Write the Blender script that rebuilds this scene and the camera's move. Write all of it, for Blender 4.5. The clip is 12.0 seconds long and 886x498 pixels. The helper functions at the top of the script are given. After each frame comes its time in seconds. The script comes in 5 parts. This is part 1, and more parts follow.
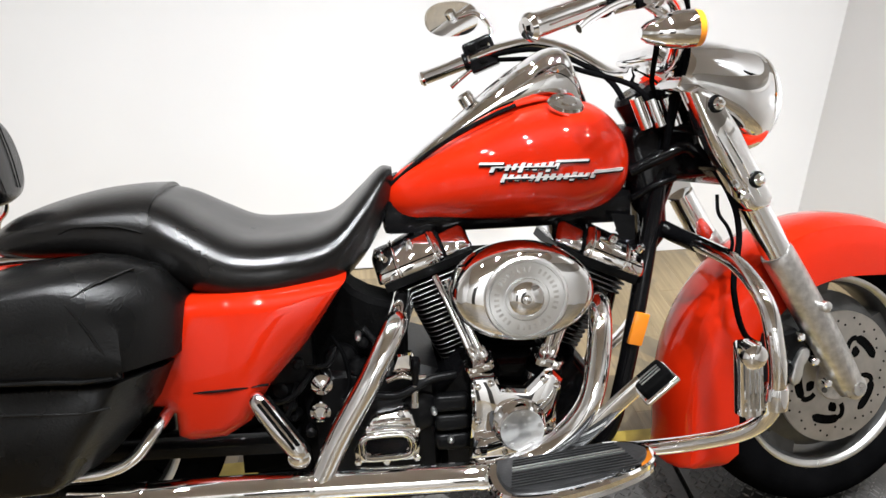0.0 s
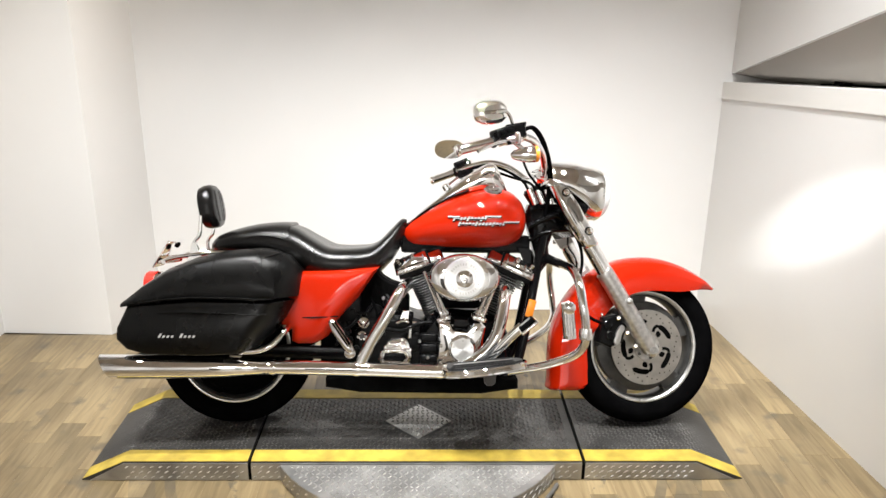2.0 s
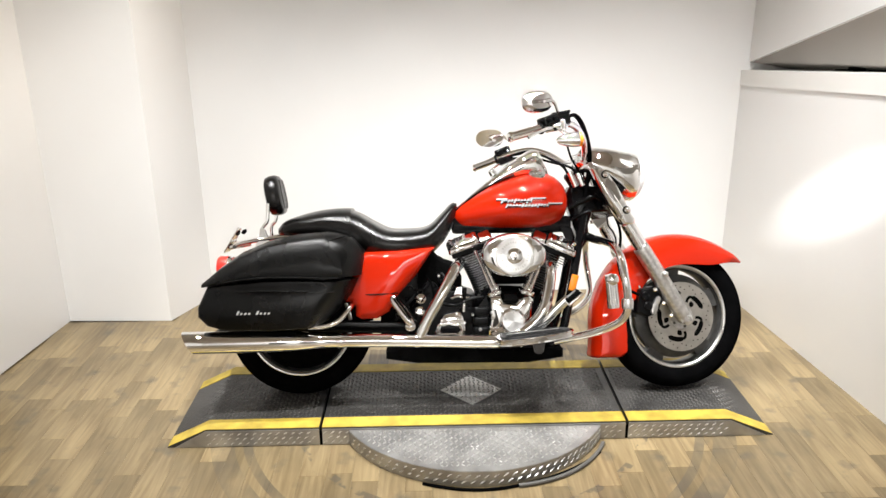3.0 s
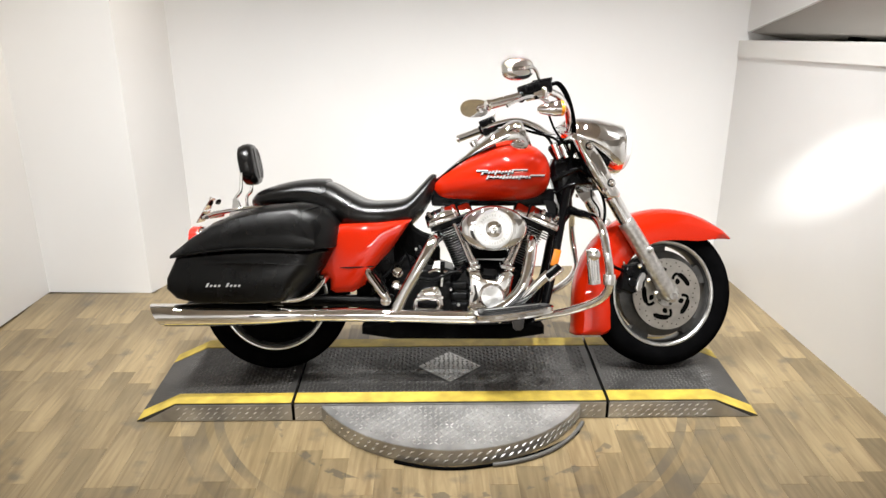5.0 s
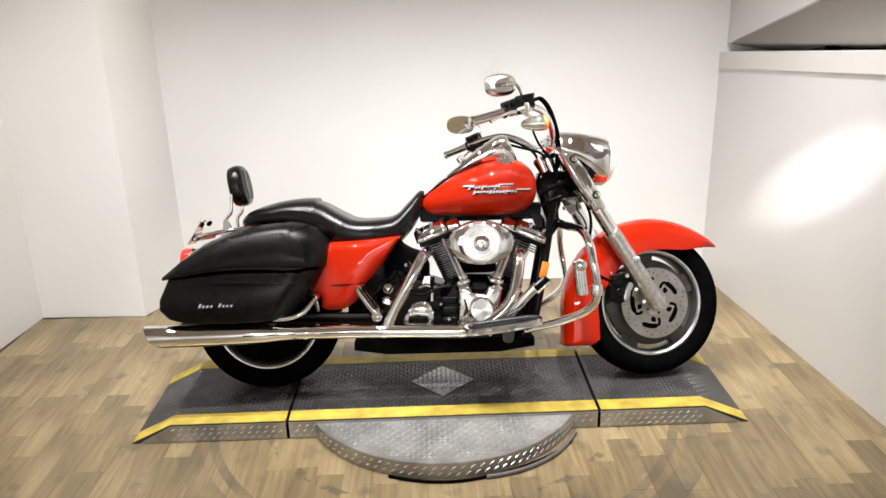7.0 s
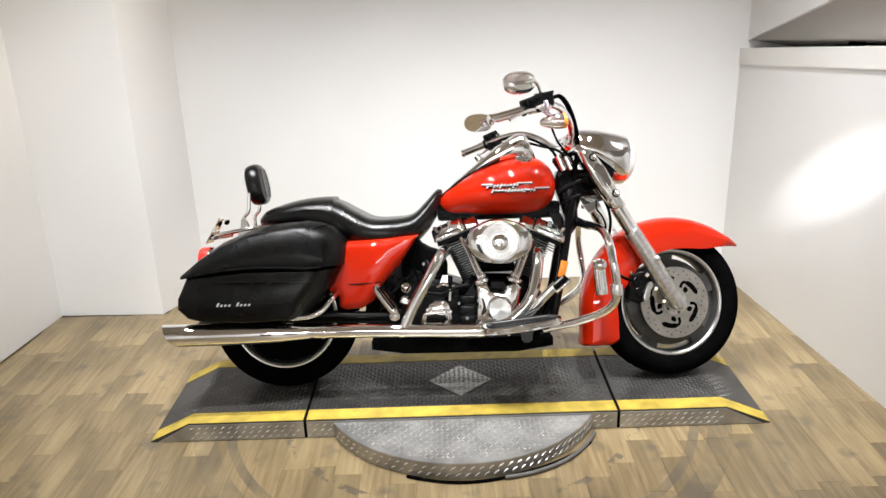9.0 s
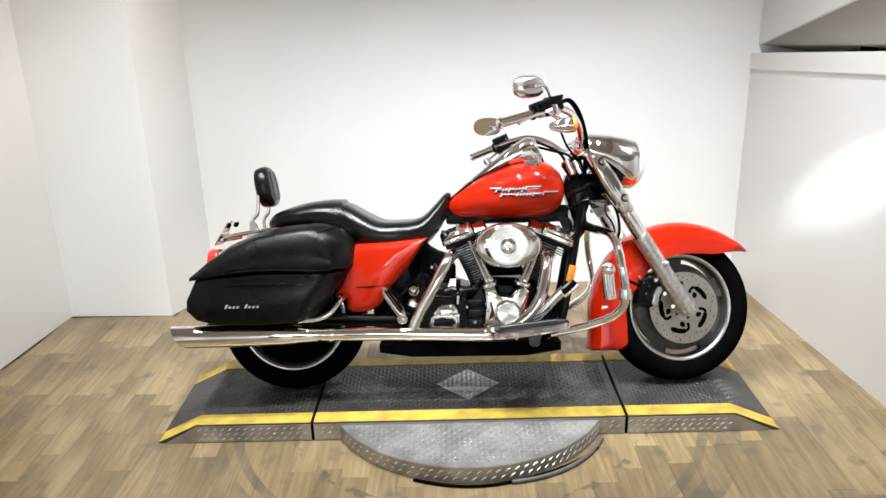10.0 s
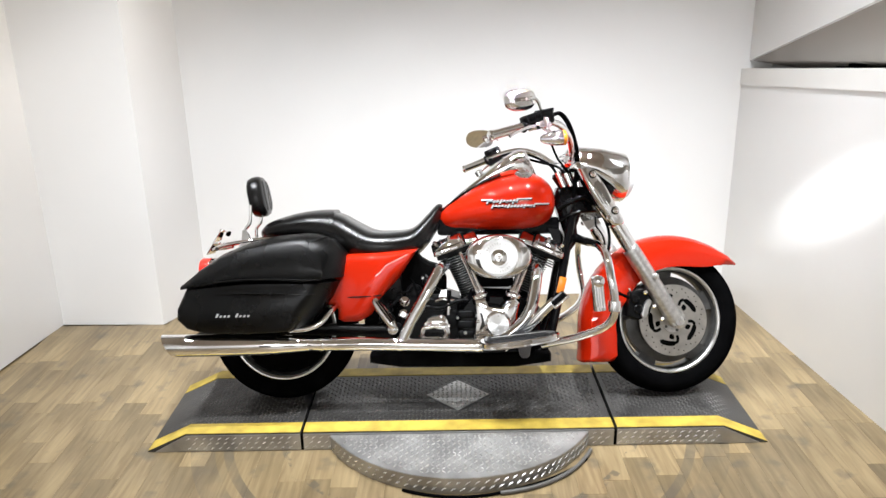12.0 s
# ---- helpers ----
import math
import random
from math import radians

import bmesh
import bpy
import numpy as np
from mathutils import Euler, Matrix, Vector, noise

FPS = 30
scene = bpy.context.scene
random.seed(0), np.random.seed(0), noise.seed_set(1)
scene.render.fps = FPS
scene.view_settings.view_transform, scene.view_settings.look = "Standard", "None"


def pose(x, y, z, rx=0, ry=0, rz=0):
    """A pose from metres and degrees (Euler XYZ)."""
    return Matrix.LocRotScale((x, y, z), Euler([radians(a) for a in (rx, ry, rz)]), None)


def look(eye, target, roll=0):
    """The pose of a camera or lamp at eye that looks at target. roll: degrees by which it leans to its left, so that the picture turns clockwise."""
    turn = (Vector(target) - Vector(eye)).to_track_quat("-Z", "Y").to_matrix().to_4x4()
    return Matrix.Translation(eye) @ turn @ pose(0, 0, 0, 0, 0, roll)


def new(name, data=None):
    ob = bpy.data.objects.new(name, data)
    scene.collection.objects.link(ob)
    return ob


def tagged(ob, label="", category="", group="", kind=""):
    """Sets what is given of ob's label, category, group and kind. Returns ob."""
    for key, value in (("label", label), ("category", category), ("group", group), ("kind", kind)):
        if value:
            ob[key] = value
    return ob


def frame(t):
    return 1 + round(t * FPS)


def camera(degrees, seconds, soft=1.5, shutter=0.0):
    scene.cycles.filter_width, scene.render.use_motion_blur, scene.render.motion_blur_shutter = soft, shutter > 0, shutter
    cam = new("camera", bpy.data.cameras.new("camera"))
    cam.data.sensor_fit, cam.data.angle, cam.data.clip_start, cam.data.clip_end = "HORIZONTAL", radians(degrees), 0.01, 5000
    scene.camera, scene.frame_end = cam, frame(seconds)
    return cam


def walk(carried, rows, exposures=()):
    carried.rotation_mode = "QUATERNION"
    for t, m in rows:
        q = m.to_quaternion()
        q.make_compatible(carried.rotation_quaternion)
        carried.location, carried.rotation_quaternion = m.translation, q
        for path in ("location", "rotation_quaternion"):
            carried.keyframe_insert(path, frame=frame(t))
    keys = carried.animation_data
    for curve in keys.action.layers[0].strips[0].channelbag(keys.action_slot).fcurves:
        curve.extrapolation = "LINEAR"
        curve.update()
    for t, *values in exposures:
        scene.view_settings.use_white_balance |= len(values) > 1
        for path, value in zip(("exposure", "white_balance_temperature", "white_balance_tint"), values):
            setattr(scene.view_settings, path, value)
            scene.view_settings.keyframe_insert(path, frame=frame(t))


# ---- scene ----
cam = camera(59.9, 12.0)
PATH = [
    (0, (-0.185, -1.196, 1.421), (0.012, 0.55, 0.466), -0.2),
    (0.1, (-0.176, -1.282, 1.43), (0.013, 0.495, 0.534), 1.3),
    (0.2, (-0.133, -1.371, 1.46), (0.027, 0.385, 0.516), 2.2),
    (0.3, (-0.125, -1.468, 1.487), (0.021, 0.275, 0.518), 3.8),
    (0.5, (-0.112, -1.663, 1.526), (0.005, 0.11, 0.609), 3.1),
    (0.7, (-0.155, -1.849, 1.568), (0.012, -0.037, 0.737), 2.5),
    (0.8, (-0.136, -1.939, 1.591), (-0.023, -0.136, 0.731), 1.3),
    (1, (-0.175, -2.067, 1.629), (-0.075, -0.242, 0.816), 1.1),
    (1.2, (-0.114, -2.238, 1.642), (-0.065, -0.369, 0.931), 1.1),
    (1.5, (-0.064, -2.453, 1.654), (-0.012, -0.592, 0.922), 1.3),
    (1.8, (-0.071, -2.587, 1.665), (-0.063, -0.705, 0.987), 0.5),
    (2, (-0.06, -2.662, 1.69), (-0.011, -0.768, 1.05), 0.8),
    (2.2, (-0.143, -2.718, 1.695), (0.062, -0.799, 1.169), 1.9),
    (2.4, (-0.163, -2.82, 1.694), (-0.028, -0.894, 1.17), 0.9),
    (2.5, (-0.211, -2.853, 1.716), (-0.108, -0.929, 1.176), 0.4),
    (2.7, (-0.249, -2.886, 1.706), (-0.194, -0.986, 1.085), -1.5),
    (3, (-0.259, -2.908, 1.708), (-0.215, -1.017, 1.059), -0.5),
    (3.2, (-0.231, -2.895, 1.695), (-0.21, -1.012, 1.022), -1.7),
    (5, (-0.141, -2.827, 1.66), (-0.117, -0.955, 0.955), -0.1),
    (5.5, (-0.131, -2.835, 1.666), (-0.09, -0.959, 0.975), -0.6),
    (6, (-0.135, -2.85, 1.666), (-0.11, -0.967, 0.993), -0.9),
    (6.5, (-0.121, -2.857, 1.667), (-0.089, -0.974, 0.996), -1.2),
    (7, (-0.114, -2.864, 1.668), (-0.079, -0.978, 1.003), -1.5),
    (7.5, (-0.118, -2.861, 1.67), (-0.071, -0.973, 1.012), -1.4),
    (7.7, (-0.139, -2.861, 1.658), (-0.11, -0.972, 1.002), -1.2),
    (9.5, (-0.126, -2.842, 1.67), (-0.134, -0.959, 0.997), -1.8),
    (10, (-0.126, -2.845, 1.666), (-0.151, -0.957, 1.006), -1.7),
    (10.5, (-0.115, -2.851, 1.682), (-0.155, -0.953, 1.054), -2.3),
    (11, (-0.116, -2.852, 1.683), (-0.161, -0.948, 1.074), -1.7),
    (11.5, (-0.125, -2.855, 1.675), (-0.161, -0.957, 1.046), -0.4),
    (12, (-0.111, -2.861, 1.667), (-0.122, -0.963, 1.036), -1.1),
]
walk(cam, [(t, look(eye, target, roll)) for t, eye, target, roll in PATH], [(0, 0.0, 6500, 10), (1.5, 0.08, 6650, 10), (2.5, 0.1, 6950, 10), (3, 0.18, 6850, 10), (5, 0.08, 6800, 10), (7.5, -0.02, 6850, 10), (9.5, 0.0, 6600, 10), (12, 0.13, 6450, 10)])

# ---- world and lights ----
world = bpy.data.worlds.new("world")
scene.world = world
world.use_nodes = True
world.node_tree.nodes["Background"].inputs[0].default_value = (0.9, 0.93, 1.0, 1)
world.node_tree.nodes["Background"].inputs[1].default_value = 0.05


def lamp(name, place, target, size, power, colour, size_y=None, spread=180):
    data = bpy.data.lights.new(name, "AREA")
    data.energy, data.color, data.size = power, colour, size
    if size_y:
        data.shape, data.size_y = "RECTANGLE", size_y
    data.spread = radians(spread)
    ob = new(name, data)
    ob.matrix_world = look(place, target)
    return ob


WHITE, WARM = (0.955, 0.985, 1.015), (1.0, 0.93, 0.84)
for lx, dim in ((-1.9, 0.25), (-1.15, 0.85), (-0.4, 1.0), (0.4, 1.0), (1.15, 1.0)):
    lamp("spot_and_fill_lamp", (lx, -0.15, 3.12), (lx, -0.02, 0), 0.07, 9.8 * dim, WHITE, spread=81)
    lamp("spot_and_fill_lamp", (lx, -0.8, 3.12), (0.97 * lx, 0.75, 0.0), 0.07, 9.8 * dim, WHITE, spread=65)
# Unseen fill lamps, added to brighten the room behind the camera.
for lx in (-1.4, 0.0, 1.4):
    lamp("spot_and_fill_lamp", (lx, -5.0, 3.12), (lx, -5.4, 0), 0.15, 7, WHITE, spread=130)
# Unseen fill lamp, added to lift the dim return of the north wall.
lamp("spot_and_fill_lamp", (1.0, -0.35, 3.12), (-1.5, 0.66, 1.7), 0.07, 1.7, WARM, spread=30)
# Unseen fill panel, added so the chrome reflects a brighter far wall.
lamp("added_rear_fill", (-0.1, -7.0, 3.12), (-0.1, -7.3, 0), 2.4, 170, WHITE, 0.5)
beam = bpy.data.lights.new("wall_spot", "SPOT")
beam.energy, beam.color, beam.spot_size, beam.spot_blend, beam.shadow_soft_size = 1900, WHITE, radians(4.8), 0.85, 0.04
new("wall_spot", beam).matrix_world = look((0.6, -3.6, 3.05), (1.55, 0.28, 0.82))


# ---- materials ----
def material(name, colour, rough=0.5, metal=0.0, scale=8.0, vary=0.12, bump=0.0, bump_scale=60.0, coat=0.0, rough_vary=0.0, by_object=0.0, spec=0.5):
    m = bpy.data.materials.new(name)
    m.use_nodes = True
    nt = m.node_tree
    bsdf = nt.nodes["Principled BSDF"]
    coords = nt.nodes.new("ShaderNodeTexCoord")
    bsdf.inputs["Roughness"].default_value = rough
    bsdf.inputs["Metallic"].default_value = metal
    bsdf.inputs["Specular IOR Level"].default_value = spec
    bsdf.inputs["Coat Weight"].default_value = coat
    bsdf.inputs["Coat Roughness"].default_value = 0.04
    big = nt.nodes.new("ShaderNodeTexNoise")
    big.inputs["Scale"].default_value, big.inputs["Detail"].default_value = scale, 6
    nt.links.new(coords.outputs["Object"], big.inputs["Vector"])
    ramp = nt.nodes.new("ShaderNodeMapRange")
    ramp.inputs["From Min"].default_value, ramp.inputs["From Max"].default_value = 0.3, 0.7
    ramp.inputs["To Min"].default_value, ramp.inputs["To Max"].default_value = 1 - vary, 1 + vary
    nt.links.new(big.outputs["Fac"], ramp.inputs["Value"])
    tint = nt.nodes.new("ShaderNodeVectorMath")
    tint.operation = "SCALE"
    tint.inputs[0].default_value = colour
    nt.links.new(ramp.outputs["Result"], tint.inputs["Scale"])
    out = tint.outputs["Vector"]
    if by_object:
        info = nt.nodes.new("ShaderNodeObjectInfo")
        own = nt.nodes.new("ShaderNodeMapRange")
        own.inputs["To Min"].default_value, own.inputs["To Max"].default_value = 1 - by_object, 1 + by_object
        nt.links.new(info.outputs["Random"], own.inputs["Value"])
        each = nt.nodes.new("ShaderNodeVectorMath")
        each.operation = "SCALE"
        nt.links.new(out, each.inputs[0])
        nt.links.new(own.outputs["Result"], each.inputs["Scale"])
        out = each.outputs["Vector"]
    nt.links.new(out, bsdf.inputs["Base Color"])
    if rough_vary:
        rr = nt.nodes.new("ShaderNodeMapRange")
        rr.inputs["To Min"].default_value, rr.inputs["To Max"].default_value = rough - rough_vary, rough + rough_vary
        nt.links.new(big.outputs["Fac"], rr.inputs["Value"])
        nt.links.new(rr.outputs["Result"], bsdf.inputs["Roughness"])
    if bump:
        fine = nt.nodes.new("ShaderNodeTexNoise")
        fine.inputs["Scale"].default_value, fine.inputs["Detail"].default_value = bump_scale, 8
        nt.links.new(coords.outputs["Object"], fine.inputs["Vector"])
        b = nt.nodes.new("ShaderNodeBump")
        b.inputs["Strength"].default_value, b.inputs["Distance"].default_value = bump, 0.004
        nt.links.new(fine.outputs["Fac"], b.inputs["Height"])
        nt.links.new(b.outputs["Normal"], bsdf.inputs["Normal"])
    return m


WALL = material("white_wall_panel", (0.78, 0.775, 0.77), 0.3, scale=1.3, vary=0.025, bump=0.02, bump_scale=12, coat=0.6)
WALL.node_tree.nodes["Principled BSDF"].inputs["Coat Roughness"].default_value = 0.28
TRIMM = material("white_trim_paint", (0.8, 0.79, 0.77), 0.35, scale=3, vary=0.02)
BEIGE = material("white_far_wall_paint", (0.76, 0.75, 0.735), 0.6, scale=1.5, vary=0.05)
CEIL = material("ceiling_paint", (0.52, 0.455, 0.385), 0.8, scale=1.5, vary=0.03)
# Shade above the ledge is put into this darker wall colour.
SHADED = material("shade_toned_paint", (0.32, 0.295, 0.27), 0.6, scale=1.5, vary=0.04)
DOORPAINT = material("dark_door_paint", (0.03, 0.028, 0.027), 0.4, scale=4, vary=0.15)
HOSE = material("grey_hose_rubber", (0.09, 0.085, 0.078), 0.5, scale=20, vary=0.15)
RED = material("red_paint", (0.36, 0.0115, 0.0016), 0.4, scale=5, vary=0.012, coat=1.0, spec=0.03)
RED.node_tree.nodes["Principled BSDF"].inputs["Coat IOR"].default_value = 1.4
RED.node_tree.nodes["Principled BSDF"].inputs["Coat Roughness"].default_value = 0.02
CHROME = material("chrome", (0.94, 0.943, 0.95), 0.016, 1.0, scale=18, vary=0.03, rough_vary=0.008)
SATIN = material("satin_aluminium", (0.66, 0.66, 0.65), 0.3, 1.0, scale=30, vary=0.1, bump=0.05, rough_vary=0.08)
CAST = material("cast_aluminium", (0.56, 0.55, 0.535), 0.36, 1.0, scale=60, vary=0.25, bump=0.3, bump_scale=120)
LEATHER = material("black_leather", (0.003, 0.0028, 0.0027), 0.24, scale=9, vary=0.3, bump=0.12, bump_scale=200, rough_vary=0.1, spec=0.35)
VINYL = material("black_bag_leather", (0.003, 0.003, 0.003), 0.28, scale=7, vary=0.3, bump=0.16, bump_scale=220, rough_vary=0.1, spec=0.23)
BLACK = material("black_enamel", (0.0025, 0.0025, 0.0028), 0.16, scale=12, vary=0.2, coat=0.1, spec=0.1)
MATT = material("black_wrinkle_paint", (0.0022, 0.0022, 0.0022), 0.6, scale=30, vary=0.3, bump=0.4, bump_scale=180, spec=0.01)
RUBBER = material("tyre_rubber", (0.0025, 0.0025, 0.0027), 0.65, scale=25, vary=0.25, bump=0.25, bump_scale=150, spec=0.0)
FIN = material("black_fin_enamel", (0.003, 0.003, 0.003), 0.35, 0.0, scale=20, vary=0.2, spec=0.06)
FINEDGE = material("machined_fin_edge", (0.2, 0.2, 0.195), 0.4, 1.0, scale=20, vary=0.2)
AMBER = material("amber_lens", (0.9, 0.28, 0.02), 0.15, coat=0.6)
REFLECTOR = material("amber_reflector", (0.5, 0.15, 0.008), 0.2, coat=0.5, bump=0.2, bump_scale=200)
REDLENS = material("red_lens", (0.75, 0.03, 0.02), 0.15, coat=0.6)
GLASSY = material("mirror_glass", (0.9, 0.9, 0.9), 0.02, 1.0, vary=0.0)
# Near-white base puts the white wall's reflection into the lens colour.
LENS = material("clear_lens", (0.82, 0.84, 0.86), 0.06, 0.25, vary=0.02, coat=1.0)
LUGS = material("worn_tread_lugs", (0.17, 0.165, 0.16), 0.42, 0.7, scale=16, vary=0.5, rough_vary=0.1)
DARKMAT = material("black_tread_plate", (0.044, 0.042, 0.04), 0.42, 0.2, scale=6, vary=0.5, bump=0.3, bump_scale=90, rough_vary=0.14)
BRIGHT = material("polished_tread_lugs", (0.86, 0.855, 0.84), 0.24, 0.8, scale=20, vary=0.2, rough_vary=0.1)
STEEL = material("steel_tread_plate", (0.40, 0.395, 0.385), 0.38, 0.75, scale=9, vary=0.25, bump=0.15, bump_scale=80, rough_vary=0.12)
DARKCAST = material("dark_cast_metal", (0.10, 0.097, 0.092), 0.55, 0.35, scale=30, vary=0.3, bump=0.2)
RIMDARK = material("grey_rim_paint", (0.06, 0.059, 0.057), 0.38, 0.4, scale=30, vary=0.25, bump=0.1)
ROTORM = material("worn_disc_steel", (0.44, 0.42, 0.39), 0.36, 1.0, scale=25, vary=0.15, bump=0.05)
PADRUBBER = material("grey_pad_rubber", (0.014, 0.014, 0.0145), 0.36, scale=30, vary=0.25, bump=0.15, bump_scale=160, spec=0.25)
TURNED = material("turned_aluminium", (0.74, 0.74, 0.735), 0.28, 1.0, scale=30, vary=0.06)
turned_tree = TURNED.node_tree
swirl = turned_tree.nodes.new("ShaderNodeTangent")
swirl.direction_type, swirl.axis = "RADIAL", "Y"
turned_tree.links.new(swirl.outputs["Tangent"], turned_tree.nodes["Principled BSDF"].inputs["Tangent"])
turned_tree.nodes["Principled BSDF"].inputs["Anisotropic"].default_value = 0.85
SEMI = material("black_satin_casting", (0.003, 0.003, 0.0032), 0.3, scale=20, vary=0.25, bump=0.12, bump_scale=140, spec=0.1)
BADGE = material("silver_badge", (0.6, 0.6, 0.59), 0.3, 0.6, scale=30, vary=0.05)
YELLOW = material("yellow_safety_paint", (0.43, 0.31, 0.045), 0.55, scale=14, vary=0.28, bump=0.2)


def wood_material():
    m = material("oak_vinyl_plank", (0.217, 0.165, 0.092), 0.34, scale=1.6, vary=0.3, by_object=0.16)
    nt = m.node_tree
    bsdf = nt.nodes["Principled BSDF"]
    before = bsdf.inputs["Base Color"].links[0].from_socket
    coords = nt.nodes.new("ShaderNodeTexCoord")
    info = nt.nodes.new("ShaderNodeObjectInfo")
    shift = nt.nodes.new("ShaderNodeVectorMath")
    shift.operation = "MULTIPLY_ADD"
    nt.links.new(info.outputs["Random"], shift.inputs[0])
    shift.inputs[1].default_value = (7, 31, 3)
    nt.links.new(coords.outputs["Object"], shift.inputs[2])
    stretch = nt.nodes.new("ShaderNodeMapping")
    stretch.inputs["Scale"].default_value = (34, 2.6, 34)
    nt.links.new(shift.outputs["Vector"], stretch.inputs["Vector"])
    grain = nt.nodes.new("ShaderNodeTexNoise")
    grain.inputs["Scale"].default_value, grain.inputs["Detail"].default_value, grain.inputs["Distortion"].default_value = 1.0, 8, 1.2
    nt.links.new(stretch.outputs["Vector"], grain.inputs["Vector"])
    ramp = nt.nodes.new("ShaderNodeValToRGB")
    ramp.color_ramp.elements[0].position, ramp.color_ramp.elements[0].color = 0.28, (0.68, 0.63, 0.57, 1)
    ramp.color_ramp.elements[1].position, ramp.color_ramp.elements[1].color = 0.70, (1.2, 1.19, 1.16, 1)
    nt.links.new(grain.outputs["Fac"], ramp.inputs["Fac"])
    mix = nt.nodes.new("ShaderNodeVectorMath")
    mix.operation = "MULTIPLY"
    nt.links.new(before, mix.inputs[0])
    nt.links.new(ramp.outputs["Color"], mix.inputs[1])
    nt.links.new(mix.outputs["Vector"], bsdf.inputs["Base Color"])
    return m


WOOD = wood_material()


def add_scuffs(m, cx, cy):
    """Dark scuffs: a worn ring round the turntable and scattered stains."""
    nt = m.node_tree
    bsdf = nt.nodes["Principled BSDF"]
    before = bsdf.inputs["Base Color"].links[0].from_socket
    geo = nt.nodes.new("ShaderNodeNewGeometry")
    off = nt.nodes.new("ShaderNodeVectorMath")
    off.operation = "DISTANCE"
    off.inputs[1].default_value = (cx, cy, 0)
    nt.links.new(geo.outputs["Position"], off.inputs[0])
    wob = nt.nodes.new("ShaderNodeTexNoise")
    wob.inputs["Scale"].default_value, wob.inputs["Detail"].default_value = 5.0, 6
    nt.links.new(geo.outputs["Position"], wob.inputs["Vector"])
    ring = nt.nodes.new("ShaderNodeMath")
    ring.operation = "COMPARE"
    ring.inputs[1].default_value, ring.inputs[2].default_value = 1.03, 0.045
    nt.links.new(off.outputs["Value"], ring.inputs[0])
    worn = nt.nodes.new("ShaderNodeMapRange")
    worn.inputs["From Min"].default_value, worn.inputs["From Max"].default_value = 0.32, 0.6
    nt.links.new(wob.outputs["Fac"], worn.inputs["Value"])
    both = nt.nodes.new("ShaderNodeMath")
    both.operation = "MULTIPLY"
    nt.links.new(ring.outputs["Value"], both.inputs[0])
    nt.links.new(worn.outputs["Result"], both.inputs[1])
    blot = nt.nodes.new("ShaderNodeTexNoise")
    blot.inputs["Scale"].default_value, blot.inputs["Detail"].default_value = 9.0, 4
    nt.links.new(geo.outputs["Position"], blot.inputs["Vector"])
    spots = nt.nodes.new("ShaderNodeMapRange")
    spots.inputs["From Min"].default_value, spots.inputs["From Max"].default_value = 0.58, 0.74
    nt.links.new(blot.outputs["Fac"], spots.inputs["Value"])
    inner = nt.nodes.new("ShaderNodeMath")
    inner.operation = "COMPARE"
    inner.inputs[1].default_value, inner.inputs[2].default_value = 0.725, 0.016
    nt.links.new(off.outputs["Value"], inner.inputs[0])
    chips = nt.nodes.new("ShaderNodeTexNoise")
    chips.inputs["Scale"].default_value, chips.inputs["Detail"].default_value = 14.0, 3
    nt.links.new(geo.outputs["Position"], chips.inputs["Vector"])
    chip = nt.nodes.new("ShaderNodeMapRange")
    chip.inputs["From Min"].default_value, chip.inputs["From Max"].default_value = 0.54, 0.58
    nt.links.new(chips.outputs["Fac"], chip.inputs["Value"])
    chipped = nt.nodes.new("ShaderNodeMath")
    chipped.operation = "MULTIPLY"
    nt.links.new(inner.outputs["Value"], chipped.inputs[0])
    nt.links.new(chip.outputs["Result"], chipped.inputs[1])
    together = nt.nodes.new("ShaderNodeMath")
    together.operation = "MAXIMUM"
    nt.links.new(both.outputs["Value"], together.inputs[0])
    nt.links.new(chipped.outputs["Value"], together.inputs[1])
    outer = nt.nodes.new("ShaderNodeMath")
    outer.operation = "COMPARE"
    outer.inputs[1].default_value, outer.inputs[2].default_value = 0.935, 0.018
    nt.links.new(off.outputs["Value"], outer.inputs[0])
    arcs = nt.nodes.new("ShaderNodeMath")
    arcs.operation = "MULTIPLY"
    nt.links.new(outer.outputs["Value"], arcs.inputs[0])
    nt.links.new(worn.outputs["Result"], arcs.inputs[1])
    rings = nt.nodes.new("ShaderNodeMath")
    rings.operation = "MAXIMUM"
    nt.links.new(together.outputs["Value"], rings.inputs[0])
    nt.links.new(arcs.outputs["Value"], rings.inputs[1])
    most = nt.nodes.new("ShaderNodeMath")
    most.operation = "MAXIMUM"
    nt.links.new(rings.outputs["Value"], most.inputs[0])
    nt.links.new(spots.outputs["Result"], most.inputs[1])
    amount = nt.nodes.new("ShaderNodeMath")
    amount.operation = "MULTIPLY"
    amount.inputs[1].default_value = 0.75
    nt.links.new(most.outputs["Value"], amount.inputs[0])
    mix = nt.nodes.new("ShaderNodeMix")
    mix.data_type = "RGBA"
    nt.links.new(amount.outputs["Value"], mix.inputs["Factor"])
    nt.links.new(before, mix.inputs["A"])
    mix.inputs["B"].default_value = (0.09, 0.075, 0.055, 1)
    nt.links.new(mix.outputs["Result"], bsdf.inputs["Base Color"])


add_scuffs(WOOD, -0.078, -0.008)


